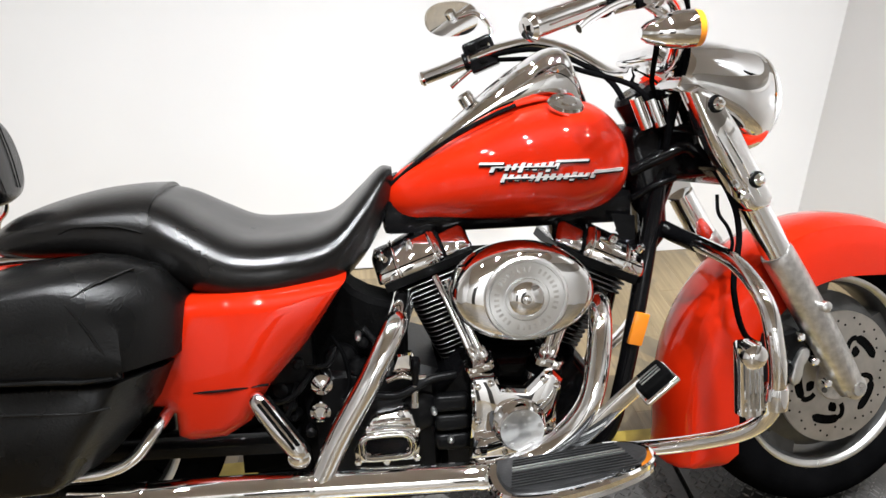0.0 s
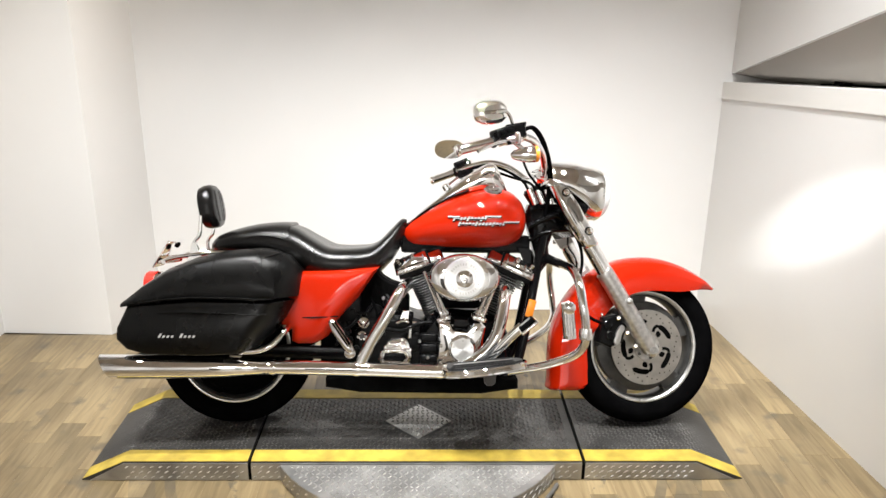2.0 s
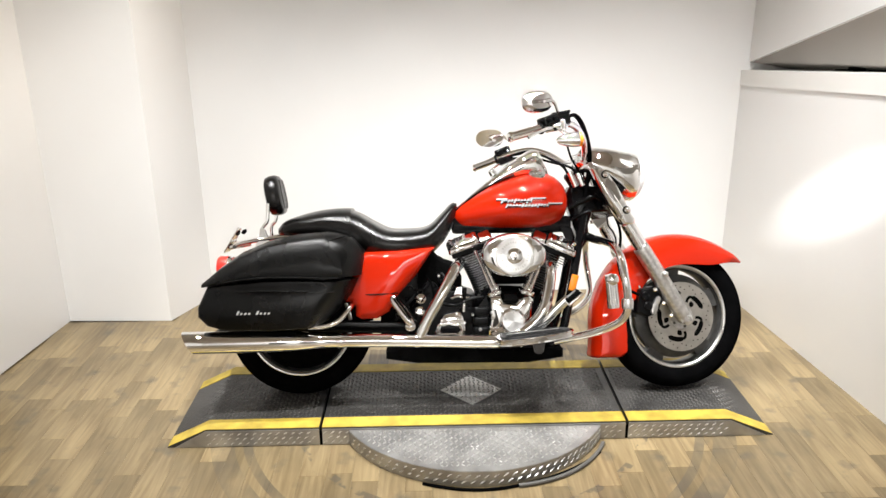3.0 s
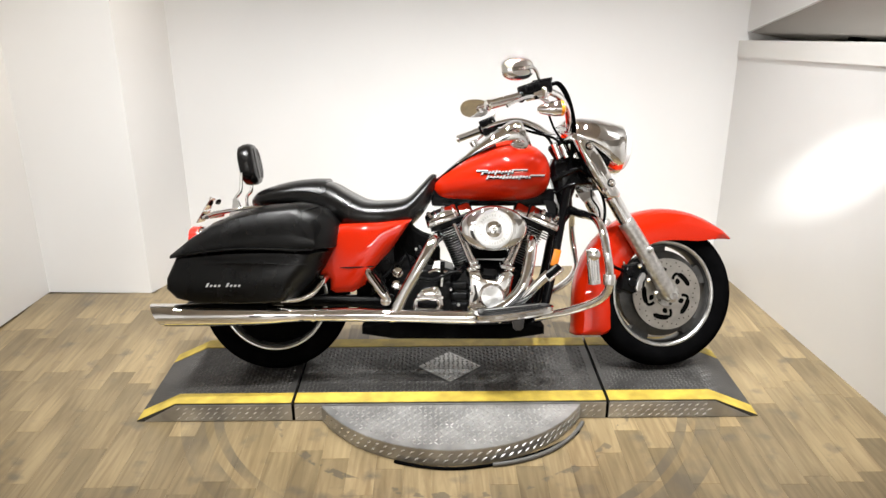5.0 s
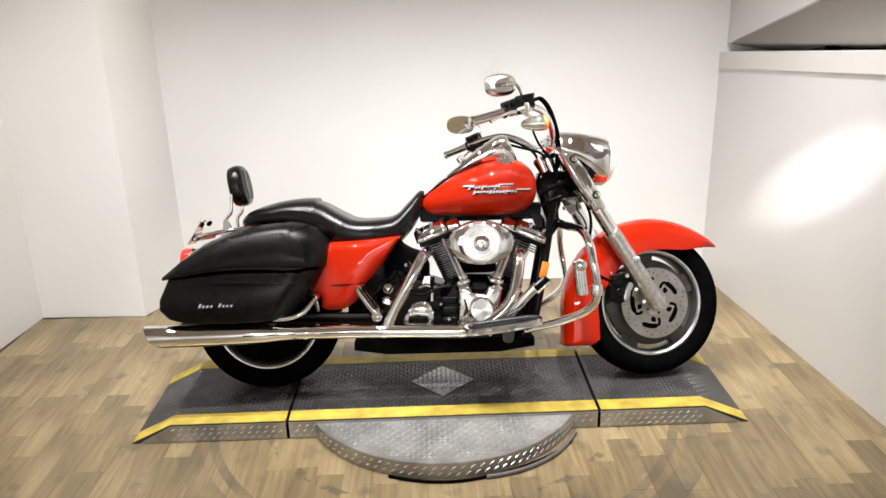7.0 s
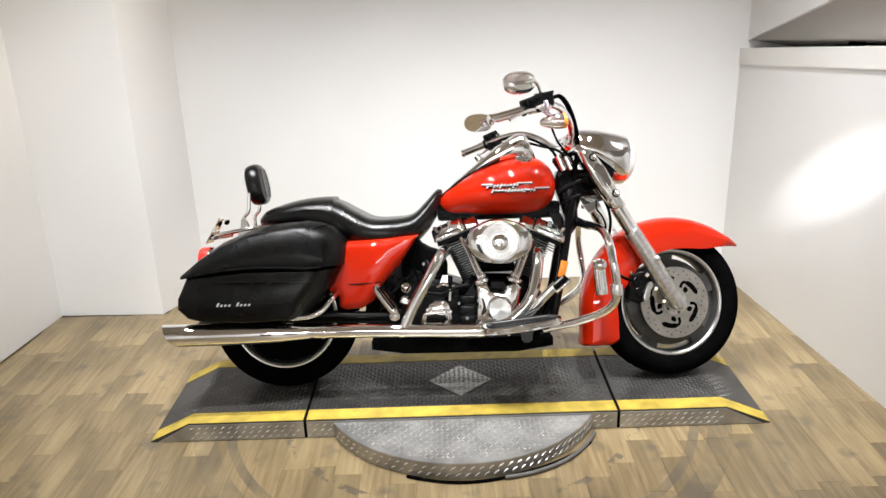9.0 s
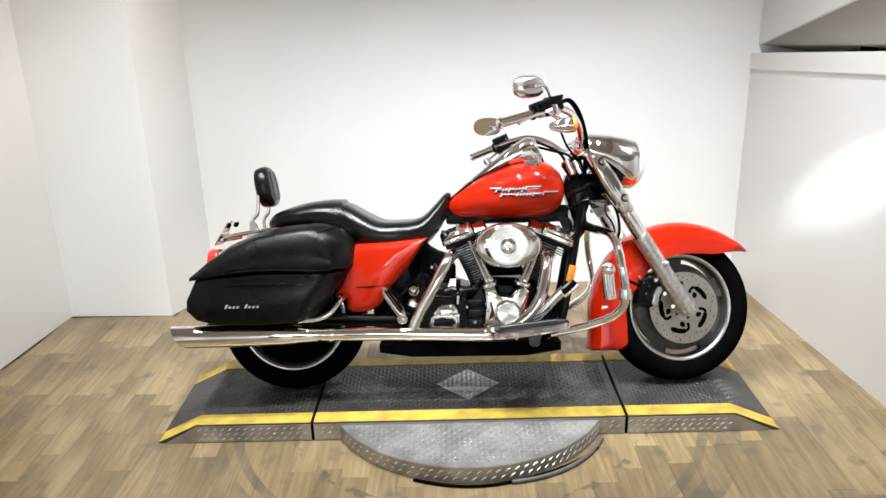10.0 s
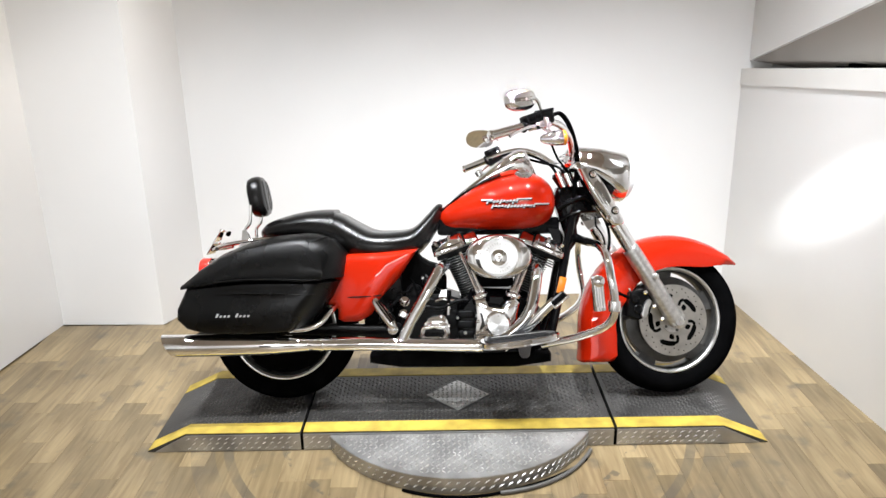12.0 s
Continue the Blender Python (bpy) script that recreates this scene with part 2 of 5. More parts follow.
# ---- mesh helpers ----
def part(name, bm, mat, parent=None, label="", m=None, sharp=38):
    """Links a bmesh as one mesh object, under a thing if one is given."""
    if m is not None:
        bmesh.ops.transform(bm, matrix=m, verts=bm.verts)
    bmesh.ops.recalc_face_normals(bm, faces=bm.faces)
    mesh = bpy.data.meshes.new(name)
    bm.to_mesh(mesh)
    bm.free()
    mesh.shade_smooth()
    mesh.set_sharp_from_angle(angle=radians(sharp))
    mesh.materials.append(mat)
    ob = new(name, mesh)
    if parent:
        ob.parent = parent
    if label:
        tagged(ob, label)
    return ob


def thing(name, label, category, m=None, **tags):
    ob = new(name)
    ob.empty_display_size = 0.1
    if m is not None:
        ob.matrix_world = m
    return tagged(ob, label, category, **tags)


def curve(points, steps=6):
    """A smooth line through the points (Catmull-Rom), of any number of values each."""
    p = [np.array(q, float) for q in points]
    p = [2 * p[0] - p[1]] + p + [2 * p[-1] - p[-2]]
    out = []
    for i in range(1, len(p) - 2):
        for k in range(steps):
            t = k / steps
            out.append(0.5 * (2 * p[i] + (p[i + 1] - p[i - 1]) * t + (2 * p[i - 1] - 5 * p[i] + 4 * p[i + 1] - p[i + 2]) * t * t
                              + (3 * p[i] - p[i - 1] - 3 * p[i + 1] + p[i + 2]) * t**3))
    return out + [p[-2]]


def loft(rings, closed=True, caps=True, bm=None):
    """Skins rings of equally many points."""
    bm = bm or bmesh.new()
    rows = [[bm.verts.new(tuple(float(v) for v in q)) for q in ring] for ring in rings]
    n = len(rows[0])
    for a, b in zip(rows, rows[1:]):
        for i in range(n if closed else n - 1):
            j = (i + 1) % n
            bm.faces.new((a[i], a[j], b[j], b[i]))
    if caps and closed:
        bm.faces.new(rows[0][::-1])
        bm.faces.new(rows[-1])
    return bm


def tube(points, radius, sides=14, steps=6, smooth=True, bm=None, flat=1.0):
    """A round bar along a line of (x, y, z) or (x, y, z, radius)."""
    pts = [tuple(p) + ((radius,) if len(p) == 3 else ()) for p in points]
    line = curve(pts, steps) if smooth and len(pts) > 2 else [np.array(p, float) for p in pts]
    rings, side = [], None
    for i, p in enumerate(line):
        ahead = Vector((line[min(i + 1, len(line) - 1)] - line[max(i - 1, 0)])[:3]).normalized()
        if side is None:
            side = ahead.orthogonal().normalized() if abs(ahead.y) > 0.9 else ahead.cross(Vector((0, 1, 0))).normalized()
        side = (side - ahead * side.dot(ahead)).normalized()
        other = ahead.cross(side)
        rings.append([Vector(p[:3]) + float(p[3]) * (math.cos(a) * side + flat * math.sin(a) * other) for a in (2 * math.pi * k / sides for k in range(sides))])
    return loft(rings, bm=bm)


def lathe(profile, place=(0, 0, 0), axis=(0, -1, 0), sides=40, bm=None, caps=True):
    """Turns (radius, distance along the axis) round an axis through place."""
    axis = Vector(axis).normalized()
    u = axis.orthogonal().normalized()
    v = axis.cross(u)
    rings = [[Vector(place) + axis * d + max(r, 0.0004) * (math.cos(a) * u + math.sin(a) * v) for a in (2 * math.pi * k / sides for k in range(sides))] for r, d in profile]
    return loft(rings, bm=bm, caps=caps)


def box(size, place=(0, 0, 0), bevel=0.004, turn=(0, 0, 0), segments=2, bm=None):
    made = bmesh.new()
    bmesh.ops.create_cube(made, size=1.0)
    bmesh.ops.scale(made, vec=size, verts=made.verts)
    if bevel:
        bmesh.ops.bevel(made, geom=made.edges[:], offset=bevel, segments=segments, affect="EDGES", profile=0.6)
    bmesh.ops.transform(made, matrix=pose(*place, *turn), verts=made.verts)
    return merge(bm, made)


def merge(bm, made):
    if bm is None:
        return made
    mesh = bpy.data.meshes.new("joined")
    made.to_mesh(mesh)
    made.free()
    bm.from_mesh(mesh)
    bpy.data.meshes.remove(mesh)
    return bm


def plate(outline, levels, smooth=0, bm=None):
    """A slab with an outline in x and z; levels: (y, inset towards the middle in metres)."""
    pts = [np.array(p, float) for p in outline]
    if smooth:
        pts = curve(pts + [pts[0]], smooth)[:-1]
    n = len(pts)
    area = sum(pts[i][0] * pts[(i + 1) % n][1] - pts[(i + 1) % n][0] * pts[i][1] for i in range(n))
    sign = 1 if area > 0 else -1
    rings = []
    for y, inset in levels:
        ring = []
        for i in range(n):
            a, b, c = pts[i - 1], pts[i], pts[(i + 1) % n]
            d1, d2 = b - a, c - b
            n1 = np.array((-d1[1], d1[0])) * sign / (np.linalg.norm(d1) + 1e-9)
            n2 = np.array((-d2[1], d2[0])) * sign / (np.linalg.norm(d2) + 1e-9)
            m = (n1 + n2) / max(np.linalg.norm(n1 + n2), 0.6)
            q = b + m * inset
            ring.append((q[0], y, q[1]))
        rings.append(ring)
    return loft(rings, bm=bm)


def oval(cx, cy, cz, ry, rz, power=2.3, sides=32):
    """A rounded ring in the y-z plane at x = cx."""
    out = []
    for k in range(sides):
        a = 2 * math.pi * k / sides
        c, s = math.cos(a), math.sin(a)
        out.append((cx, cy + ry * math.copysign(abs(c) ** (2 / power), c), cz + rz * math.copysign(abs(s) ** (2 / power), s)))
    return out


# ---- the room ----
def slab(name, corners, thick, mat, label):
    """A wall between two floor points, thick to its outer side, from z to z."""
    (x0, y0), (x1, y1), z0, z1 = corners
    d = Vector((x1 - x0, y1 - y0))
    nrm = Vector((d.y, -d.x)).normalized() * thick
    low = [(x0, y0), (x1, y1), (x1 + nrm.x, y1 + nrm.y), (x0 + nrm.x, y0 + nrm.y)]
    tops = (z1, z1) if not isinstance(z1, tuple) else z1
    zt = [tops[0], tops[1], tops[1], tops[0]]
    bm = loft([[(x, y, z0) for x, y in low], [(x, y, z) for (x, y), z in zip(low, zt)]])
    ob = part(name, bm, mat)
    return tagged(ob, label, "wall", kind="structure")


CEILING = 3.15
BACK, JOG = 1.29, 0.945
slab("wall_north", ((1.95, BACK), (-1.60, BACK), 0, CEILING), 0.12, WALL, "plain white painted back wall of the display bay")
slab("wall_north_return", ((-1.477, BACK + 0.07), (-1.645, JOG), 0, CEILING), 0.1, WALL, "white painted return where the back wall steps forward")
slab("wall_north_west", ((-1.645, JOG), (-2.26, JOG + 0.022), 0, CEILING), 0.1, WALL, "plain white painted wall stepping forward beside the bay")
slab("wall_west", ((-2.185, JOG + 0.12), (-3.2, -8.2), 0, CEILING), 0.12, WALL, "plain white painted side wall")
slab("wall_south", ((-3.4, -8.1), (3.2, -8.1), 0, CEILING), 0.12, BEIGE, "plain white painted far wall")
slab("wall_east", ((2.05, -5.2), (1.465, BACK), 0, (1.815, 1.248)), 0.46, WALL, "white glossy half-height side wall")
slab("wall_east_upper", ((2.78, -8.2), (1.93, BACK), 0, CEILING), 0.1, WALL, "shaded white wall set back above the ledge")
cap = loft([[(2.044, -5.2, z0), (1.459, BACK, z1), (1.935, BACK, z1), (2.5, -5.2, z0)] for z0, z1 in ((1.74, 1.178), (1.83, 1.262))])
tagged(part("ledge_trim", cap, TRIMM), "white painted wooden cap along the half wall", "trim", kind="structure")
def ledge_point(y, off, up):
    return (1.465 - 0.0905 * (y - BACK) + off, y, 1.262 + 0.0875 * (BACK - y) + up)


strip = thing("cable_cover", "thin black cable cover lying along the white ledge", "cable")
part("cover", loft([[ledge_point(y, o, u) for o, u in ((0.20, 0.001), (0.25, 0.001), (0.245, 0.007), (0.205, 0.007))] for y in np.linspace(0.8, -2.0, 14)]), MATT, strip)
clip_box = thing("small_black_box", "small black plastic box lying on the white ledge", "box")
part("case", box((0.04, 0.08, 0.016), ledge_point(0.62, 0.19, 0.009), 0.004), MATT, clip_box)
panel = thing("wall_panel", "small black framed panel hung on the upper side wall", "picture")
part("board", box((0.02, 0.15, 0.112), (1.606, -0.035, 1.784), 0.003, (0, 0, 5)), BLACK, panel)
part("wire", tube([(1.592, 0.03, 1.745), (1.59, -0.01, 1.79), (1.59, -0.06, 1.83), (1.596, -0.06, 1.87), (1.60, -0.04, 1.92)], 0.002, 6), RUBBER, panel)
part("line", box((0.003, 0.003, 0.1), (1.594, 0.0, 1.784), 0, (0, 0, 5)), TRIMM, panel)
# Sloping edge follows the shade line above the ledge; this shape is added.
slope = [(BACK - 0.002, 1.302), (BACK - 0.002, CEILING), (-4.65, CEILING)]
sheet = loft([[(1.465 + off - 0.0905 * (y - BACK), y, z) for y, z in slope] for off in (0.03, 0.13)])
tagged(part("wall_east_header", sheet, WALL), "white painted wall with a sloping lower edge above the ledge", "wall", kind="structure")
# Added slope fills the shaded triangle; its dark colour stands for shade.
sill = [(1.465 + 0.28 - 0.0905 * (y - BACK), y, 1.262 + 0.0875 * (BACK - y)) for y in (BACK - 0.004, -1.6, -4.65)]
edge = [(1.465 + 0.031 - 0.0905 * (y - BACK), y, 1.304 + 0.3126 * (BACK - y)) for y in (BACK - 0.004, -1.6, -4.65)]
tagged(part("wall_east_shade_slope", loft([[a, b, (b[0] + 0.02, b[1], b[2]), (a[0] + 0.02, a[1], a[2])] for a, b in zip(sill, edge)]), SHADED), "sloping panel added above the ledge, its shade put into the colour", "wall", kind="structure")
for dx in (-1.25, 1.15):
    door = tagged(part("door_%d" % (1 if dx < 0 else 2), box((0.86, 0.05, 2.05), (dx, -8.065, 1.025), 0.004), DOORPAINT), "closed dark painted door in the far wall", "door", kind="structure")
    for side in (-1, 1):
        part("door_frame", box((0.09, 0.07, 2.14), (dx + side * 0.476, -8.06, 1.07), 0.005), TRIMM, door)
    part("door_frame", box((0.86, 0.07, 0.085), (dx, -8.06, 2.0975), 0.005), TRIMM, door)
low_panel = thing("wall_board", "flat black board hung low on the white side wall", "board")
part("board", loft([[(-2.268 - 0.1096 * (0.36 - y) + off, y, z) for y, z in ((0.335, 0.085), (0.335, 0.62), (-0.12, 0.62), (-0.12, 0.085))] for off in (-0.008, 0.018)]), BLACK, low_panel)
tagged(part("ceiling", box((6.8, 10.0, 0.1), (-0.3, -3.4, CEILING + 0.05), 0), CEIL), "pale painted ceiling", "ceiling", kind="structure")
floor = tagged(part("floor", box((6.8, 10.0, 0.1), (-0.3, -3.4, -0.062), 0), WOOD), "light oak plank floor", "floor", kind="structure")

# ---- the platform ----
TOP, NEAR, FAR = 0.075, -0.28, 0.242


def lugs(spots, size, height, z, bm=None):
    """Raised lozenges of tread plate: spots of x, y and the turn in degrees."""
    bm = bm or bmesh.new()
    for x, y, turn in spots:
        c, s = math.cos(radians(turn)), math.sin(radians(turn))
        ring = [bm.verts.new((x + c * a - s * b, y + s * a + c * b, z)) for a, b in ((size, 0), (0, size * 0.3), (-size, 0), (0, -size * 0.3))]
        top = [bm.verts.new((x + c * a * 0.6, y + s * a * 0.6, z + height)) for a in (size, -size)]
        bm.faces.new((ring[0], ring[1], top[1], top[0]))
        bm.faces.new((ring[1], ring[2], top[1]))
        bm.faces.new((ring[2], ring[3], top[0], top[1]))
        bm.faces.new((ring[3], ring[0], top[0]))
    return bm


def grid(x0, x1, y0, y1, step, keep=lambda x, y: True):
    out = []
    for i in range(int((x1 - x0) / step) + 1):
        for j in range(int((y1 - y0) / step) + 1):
            x, y = x0 + i * step, y0 + j * step
            if keep(x, y):
                out.append((x, y, 45 if (i + j) % 2 else -45))
    return out


platform = thing("lift_platform", "low black tread-plate motorcycle platform with worn yellow edges", "platform")
SEAMS = (-1.285, -0.683, 0.523, 1.112)
for k in range(3):
    x0, x1 = SEAMS[k] + (0.006 if k else 0), SEAMS[k + 1] - (0.006 if k < 2 else 0)
    a0, a1 = (x0 + 0.155 if k == 0 else x0), (x1 - 0.175 if k == 2 else x1)
    shape = [(x0, 0.0), (x1, 0.0), (x1, 0.004 if k == 2 else TOP), (a1, TOP), (a0, TOP), (x0, 0.004 if k == 0 else TOP)]
    deck = part("deck_section", plate(shape, ((NEAR, 0), (FAR, 0))), DARKMAT, platform, "black tread-plate deck section")

    def height(x):
        return TOP * min(1, (x - x0) / (a0 - x0) if k == 0 else 1, (x1 - x) / (x1 - a1) if k == 2 else 1)

    xs = sorted({x0 + 0.002, a0, a1, x1 - 0.002})
    for y0, y1 in ((NEAR + 0.001, NEAR + 0.072), (FAR - 0.07, FAR)):
        rings = []
        for x in xs:
            z = max(height(x), 0.003)
            rings.append([(x, y0, z + 0.0005), (x, y0, z + 0.003), (x, y1, z + 0.003), (x, y1, z + 0.0005)])
        part("yellow_edge", loft(rings), YELLOW, deck, "worn yellow safety stripe")
    skirt = [(x0 + 0.03 if k == 0 else x0, 0.002), (x1 - 0.03 if k == 2 else x1, 0.002)] + [(x, max(height(x) - 0.004, 0.004)) for x in reversed([q for q in xs if x0 + 0.02 < q < x1 - 0.02 or k == 1 or (k == 0 and q > a0) or (k == 2 and q < a1)])]
    part("skirt", plate(skirt, ((NEAR - 0.004, 0), (NEAR - 0.001, 0))), STEEL, deck, "bright steel tread-plate skirt")
    side = lugs([(x + 0.02 * (j % 2), z, 30) for j, z in enumerate((0.014, 0.035, 0.056)) for x in np.arange(a0 + 0.01, a1 - 0.02, 0.03)], 0.0105, 0.0015, 0)
    bmesh.ops.transform(side, matrix=pose(0, NEAR - 0.004, 0, 90, 0, 0), verts=side.verts)
    tagged(part("skirt_tread", side, BRIGHT, deck), kind="stuff")
    spots = grid(x0 + 0.022, x1 - 0.02, NEAR + 0.085, FAR - 0.08, 0.0165, lambda x, y: abs(x + 0.078) + abs(y + 0.008) > 0.142)
    tread = lugs(spots, 0.0088, 0.0022, 0.0002)
    for v in tread.verts:
        v.co.z += height(v.co.x)
    tagged(part("deck_tread", tread, LUGS, deck), kind="stuff")
for sx in SEAMS[1:3]:
    part("seam_strip", box((0.012, FAR - NEAR, 0.06), (sx, (NEAR + FAR) / 2, 0.03), 0), MATT, platform)

diamond = bmesh.new()
DC = (-0.078, -0.008)
ring = [(DC[0] + dx, DC[1] + dy) for dx, dy in ((0.13, 0), (0, 0.126), (-0.13, 0), (0, -0.126))]
diamond = loft([[(x, y, TOP + 0.0005) for x, y in ring], [(x, y, TOP + 0.0035) for x, y in ring]])
inlay = part("diamond_plate", diamond, STEEL, platform, "bright steel diamond tread-plate inlay")
tagged(part("diamond_tread", lugs(grid(DC[0] - 0.12, DC[0] + 0.12, DC[1] - 0.12, DC[1] + 0.12, 0.0195, lambda x, y: abs(x - DC[0]) + abs(y - DC[1]) < 0.118), 0.01, 0.002, TOP + 0.0035), BRIGHT, inlay), kind="stuff")

turntable = thing("turntable", "round bright steel tread-plate turntable under the platform", "turntable")
CX, CY, CR = -0.078, -0.008, 0.566
front = [a for a in np.linspace(math.pi + 0.515, 2 * math.pi - 0.515, 60)]
arc = [(CX + CR * math.cos(a), CY + CR * math.sin(a)) for a in front]
part("turntable_top", loft([[(x, y, z) for x, y in arc] for z in (0.058, 0.066)]), STEEL, turntable)
part("turntable_rim", loft([[(CX + (CR + r) * math.cos(a), CY + (CR + r) * math.sin(a), z) for r, z in ((-0.004, 0.001), (0.002, 0.001), (0.002, 0.064), (-0.004, 0.064))] for a in front]), STEEL, turntable, "tread-plate rim band")
keep = lambda x, y: (x - CX) ** 2 + (y - CY) ** 2 < (CR - 0.02) ** 2 and y < NEAR - 0.015
tagged(part("turntable_tread", lugs(grid(CX - CR, CX + CR, CY - CR, NEAR, 0.0195, keep), 0.0098, 0.0026, 0.066), BRIGHT, turntable), kind="stuff")
rim = bmesh.new()
for i, a in enumerate(np.arange(front[0] + 0.05, front[-1] - 0.02, 0.06)):
    for j in range(2):
        one = lugs([(0, 0, 35)], 0.014, 0.002, 0)
        bmesh.ops.transform(one, matrix=Matrix.Translation((CX + (CR + 0.002) * math.cos(a + 0.03 * j), CY + (CR + 0.002) * math.sin(a + 0.03 * j), 0.02 + 0.025 * j)) @ Matrix.Rotation(a + math.pi / 2, 4, "Z") @ Matrix.Rotation(math.pi / 2, 4, "X"), verts=one.verts)
        merge(rim, one)
tagged(part("rim_tread", rim, BRIGHT, turntable), kind="stuff")

floor_cable = thing("floor_cable", "black power cable curled on the floor round the turntable", "cable")
line = [(CX + (CR + 0.02 + 0.02 * (a > 5.0) * (a - 5.0) + 0.004 * math.sin(7 * a)) * math.cos(a), CY + (CR + 0.02 + 0.02 * (a > 5.0) * (a - 5.0) + 0.004 * math.sin(7 * a)) * math.sin(a), 0.0055) for a in np.linspace(4.35, 5.62, 24)]
part("cable", tube(line, 0.0055, 8), RUBBER, floor_cable)

floor_hose = thing("floor_hose", "grey rubber hose lying in a curve beside the turntable", "hose")
arc_line = [(CX + (CR + 0.024 + 0.016 * math.sin((a - 4.95) * 4.0)) * math.cos(a), CY + (CR + 0.024 + 0.016 * math.sin((a - 4.95) * 4.0)) * math.sin(a), 0.008) for a in np.linspace(4.95, 5.72, 16)]
part("hose", tube(arc_line, 0.008, 10), HOSE, floor_hose)

# ---- the motorcycle ----
BIKE = pose(0, 0.02, 0.085, -15)
bike = thing("motorcycle", "glossy red touring motorcycle with chrome engine and black leather saddlebags", "motorcycle", BIKE)
AXIS = Vector((-0.5, 0, 0.866)).normalized()
STEER = Matrix.Translation((0.40, 0, 0.88)) @ Matrix.Rotation(radians(10), 4, AXIS) @ Matrix.Translation((-0.40, 0, -0.88))
BARS = STEER @ Matrix.Translation((0, 0, -0.011))
FORK = STEER @ Matrix.Translation((0.014, 0, -0.008))
AXLE = 0.284


def add(name, bm, mat, label="", parent=None, m=None, sharp=38):
    return part(name, bm, mat, parent or bike, label, m, sharp)


def wheel(name, x, m, label, metal):
    tyre = lathe([(0.212, -0.045), (0.222, -0.058), (0.25, -0.067), (0.278, -0.064), (0.293, -0.05), (0.301, -0.024), (0.303, 0), (0.301, 0.024), (0.293, 0.05), (0.278, 0.064), (0.25, 0.067), (0.222, 0.058), (0.212, 0.045)], (x, 0, AXLE), sides=72, caps=False)
    whl = add(name, tyre, RUBBER, label, m=m)
    lip = [(0.203, 0.046), (0.2085, 0.0535), (0.2135, 0.0555), (0.217, 0.0545), (0.219, 0.048), (0.212, 0.040), (0.203, 0.046)]
    channel = [(0.198, -0.036), (0.2085, -0.049), (0.2125, -0.041), (0.205, -0.03), (0.2, 0.0), (0.205, 0.03), (0.2125, 0.041), (0.2085, 0.049), (0.198, 0.036), (0.195, 0.0), (0.198, -0.036)]
    rim = add("rim", lathe(channel, (x, 0, AXLE), sides=64, caps=False), RIMDARK, "dark cast rim channel", whl, m)
    for side in (-1, 1):
        add("rim_lip", lathe([(q, side * d) for q, d in lip], (x, 0, AXLE), sides=72, caps=False), SATIN, "polished rim edge", rim, m)
    add("wheel_disc", lathe([(0.03, -0.03), (0.09, -0.026), (0.168, -0.022), (0.178, -0.018), (0.178, 0.018), (0.168, 0.022), (0.09, 0.026), (0.03, 0.03), (0.03, -0.03)], (x, 0, AXLE), sides=56, caps=False), metal, "dark cast wheel centre", whl, m)
    for k in range(5):
        a0 = 2 * math.pi * k / 5 + 0.2
        rings = []
        for t in np.linspace(0, 0.42, 6):
            c, s = math.cos(a0 + t), math.sin(a0 + t)
            rings.append([(x + r * c, y, AXLE + r * s) for r, y in ((0.17, -0.021), (0.203, -0.028), (0.203, 0.028), (0.17, 0.021))])
        add("spoke", loft(rings), RIMDARK if metal is not MATT else MATT, "dark cast spoke", whl, m)
    if metal is MATT:
        add("wheel_liner", lathe([(0.165, -0.012), (0.203, -0.012), (0.203, 0.012), (0.165, 0.012), (0.165, -0.012)], (x, 0, AXLE), sides=56, caps=False), MATT, "", whl, m)
    add("wheel_hub", lathe([(0.02, -0.075), (0.045, -0.07), (0.05, 0.0), (0.045, 0.07), (0.02, 0.075)], (x, 0, AXLE)), CAST, "", whl, m)
    return whl


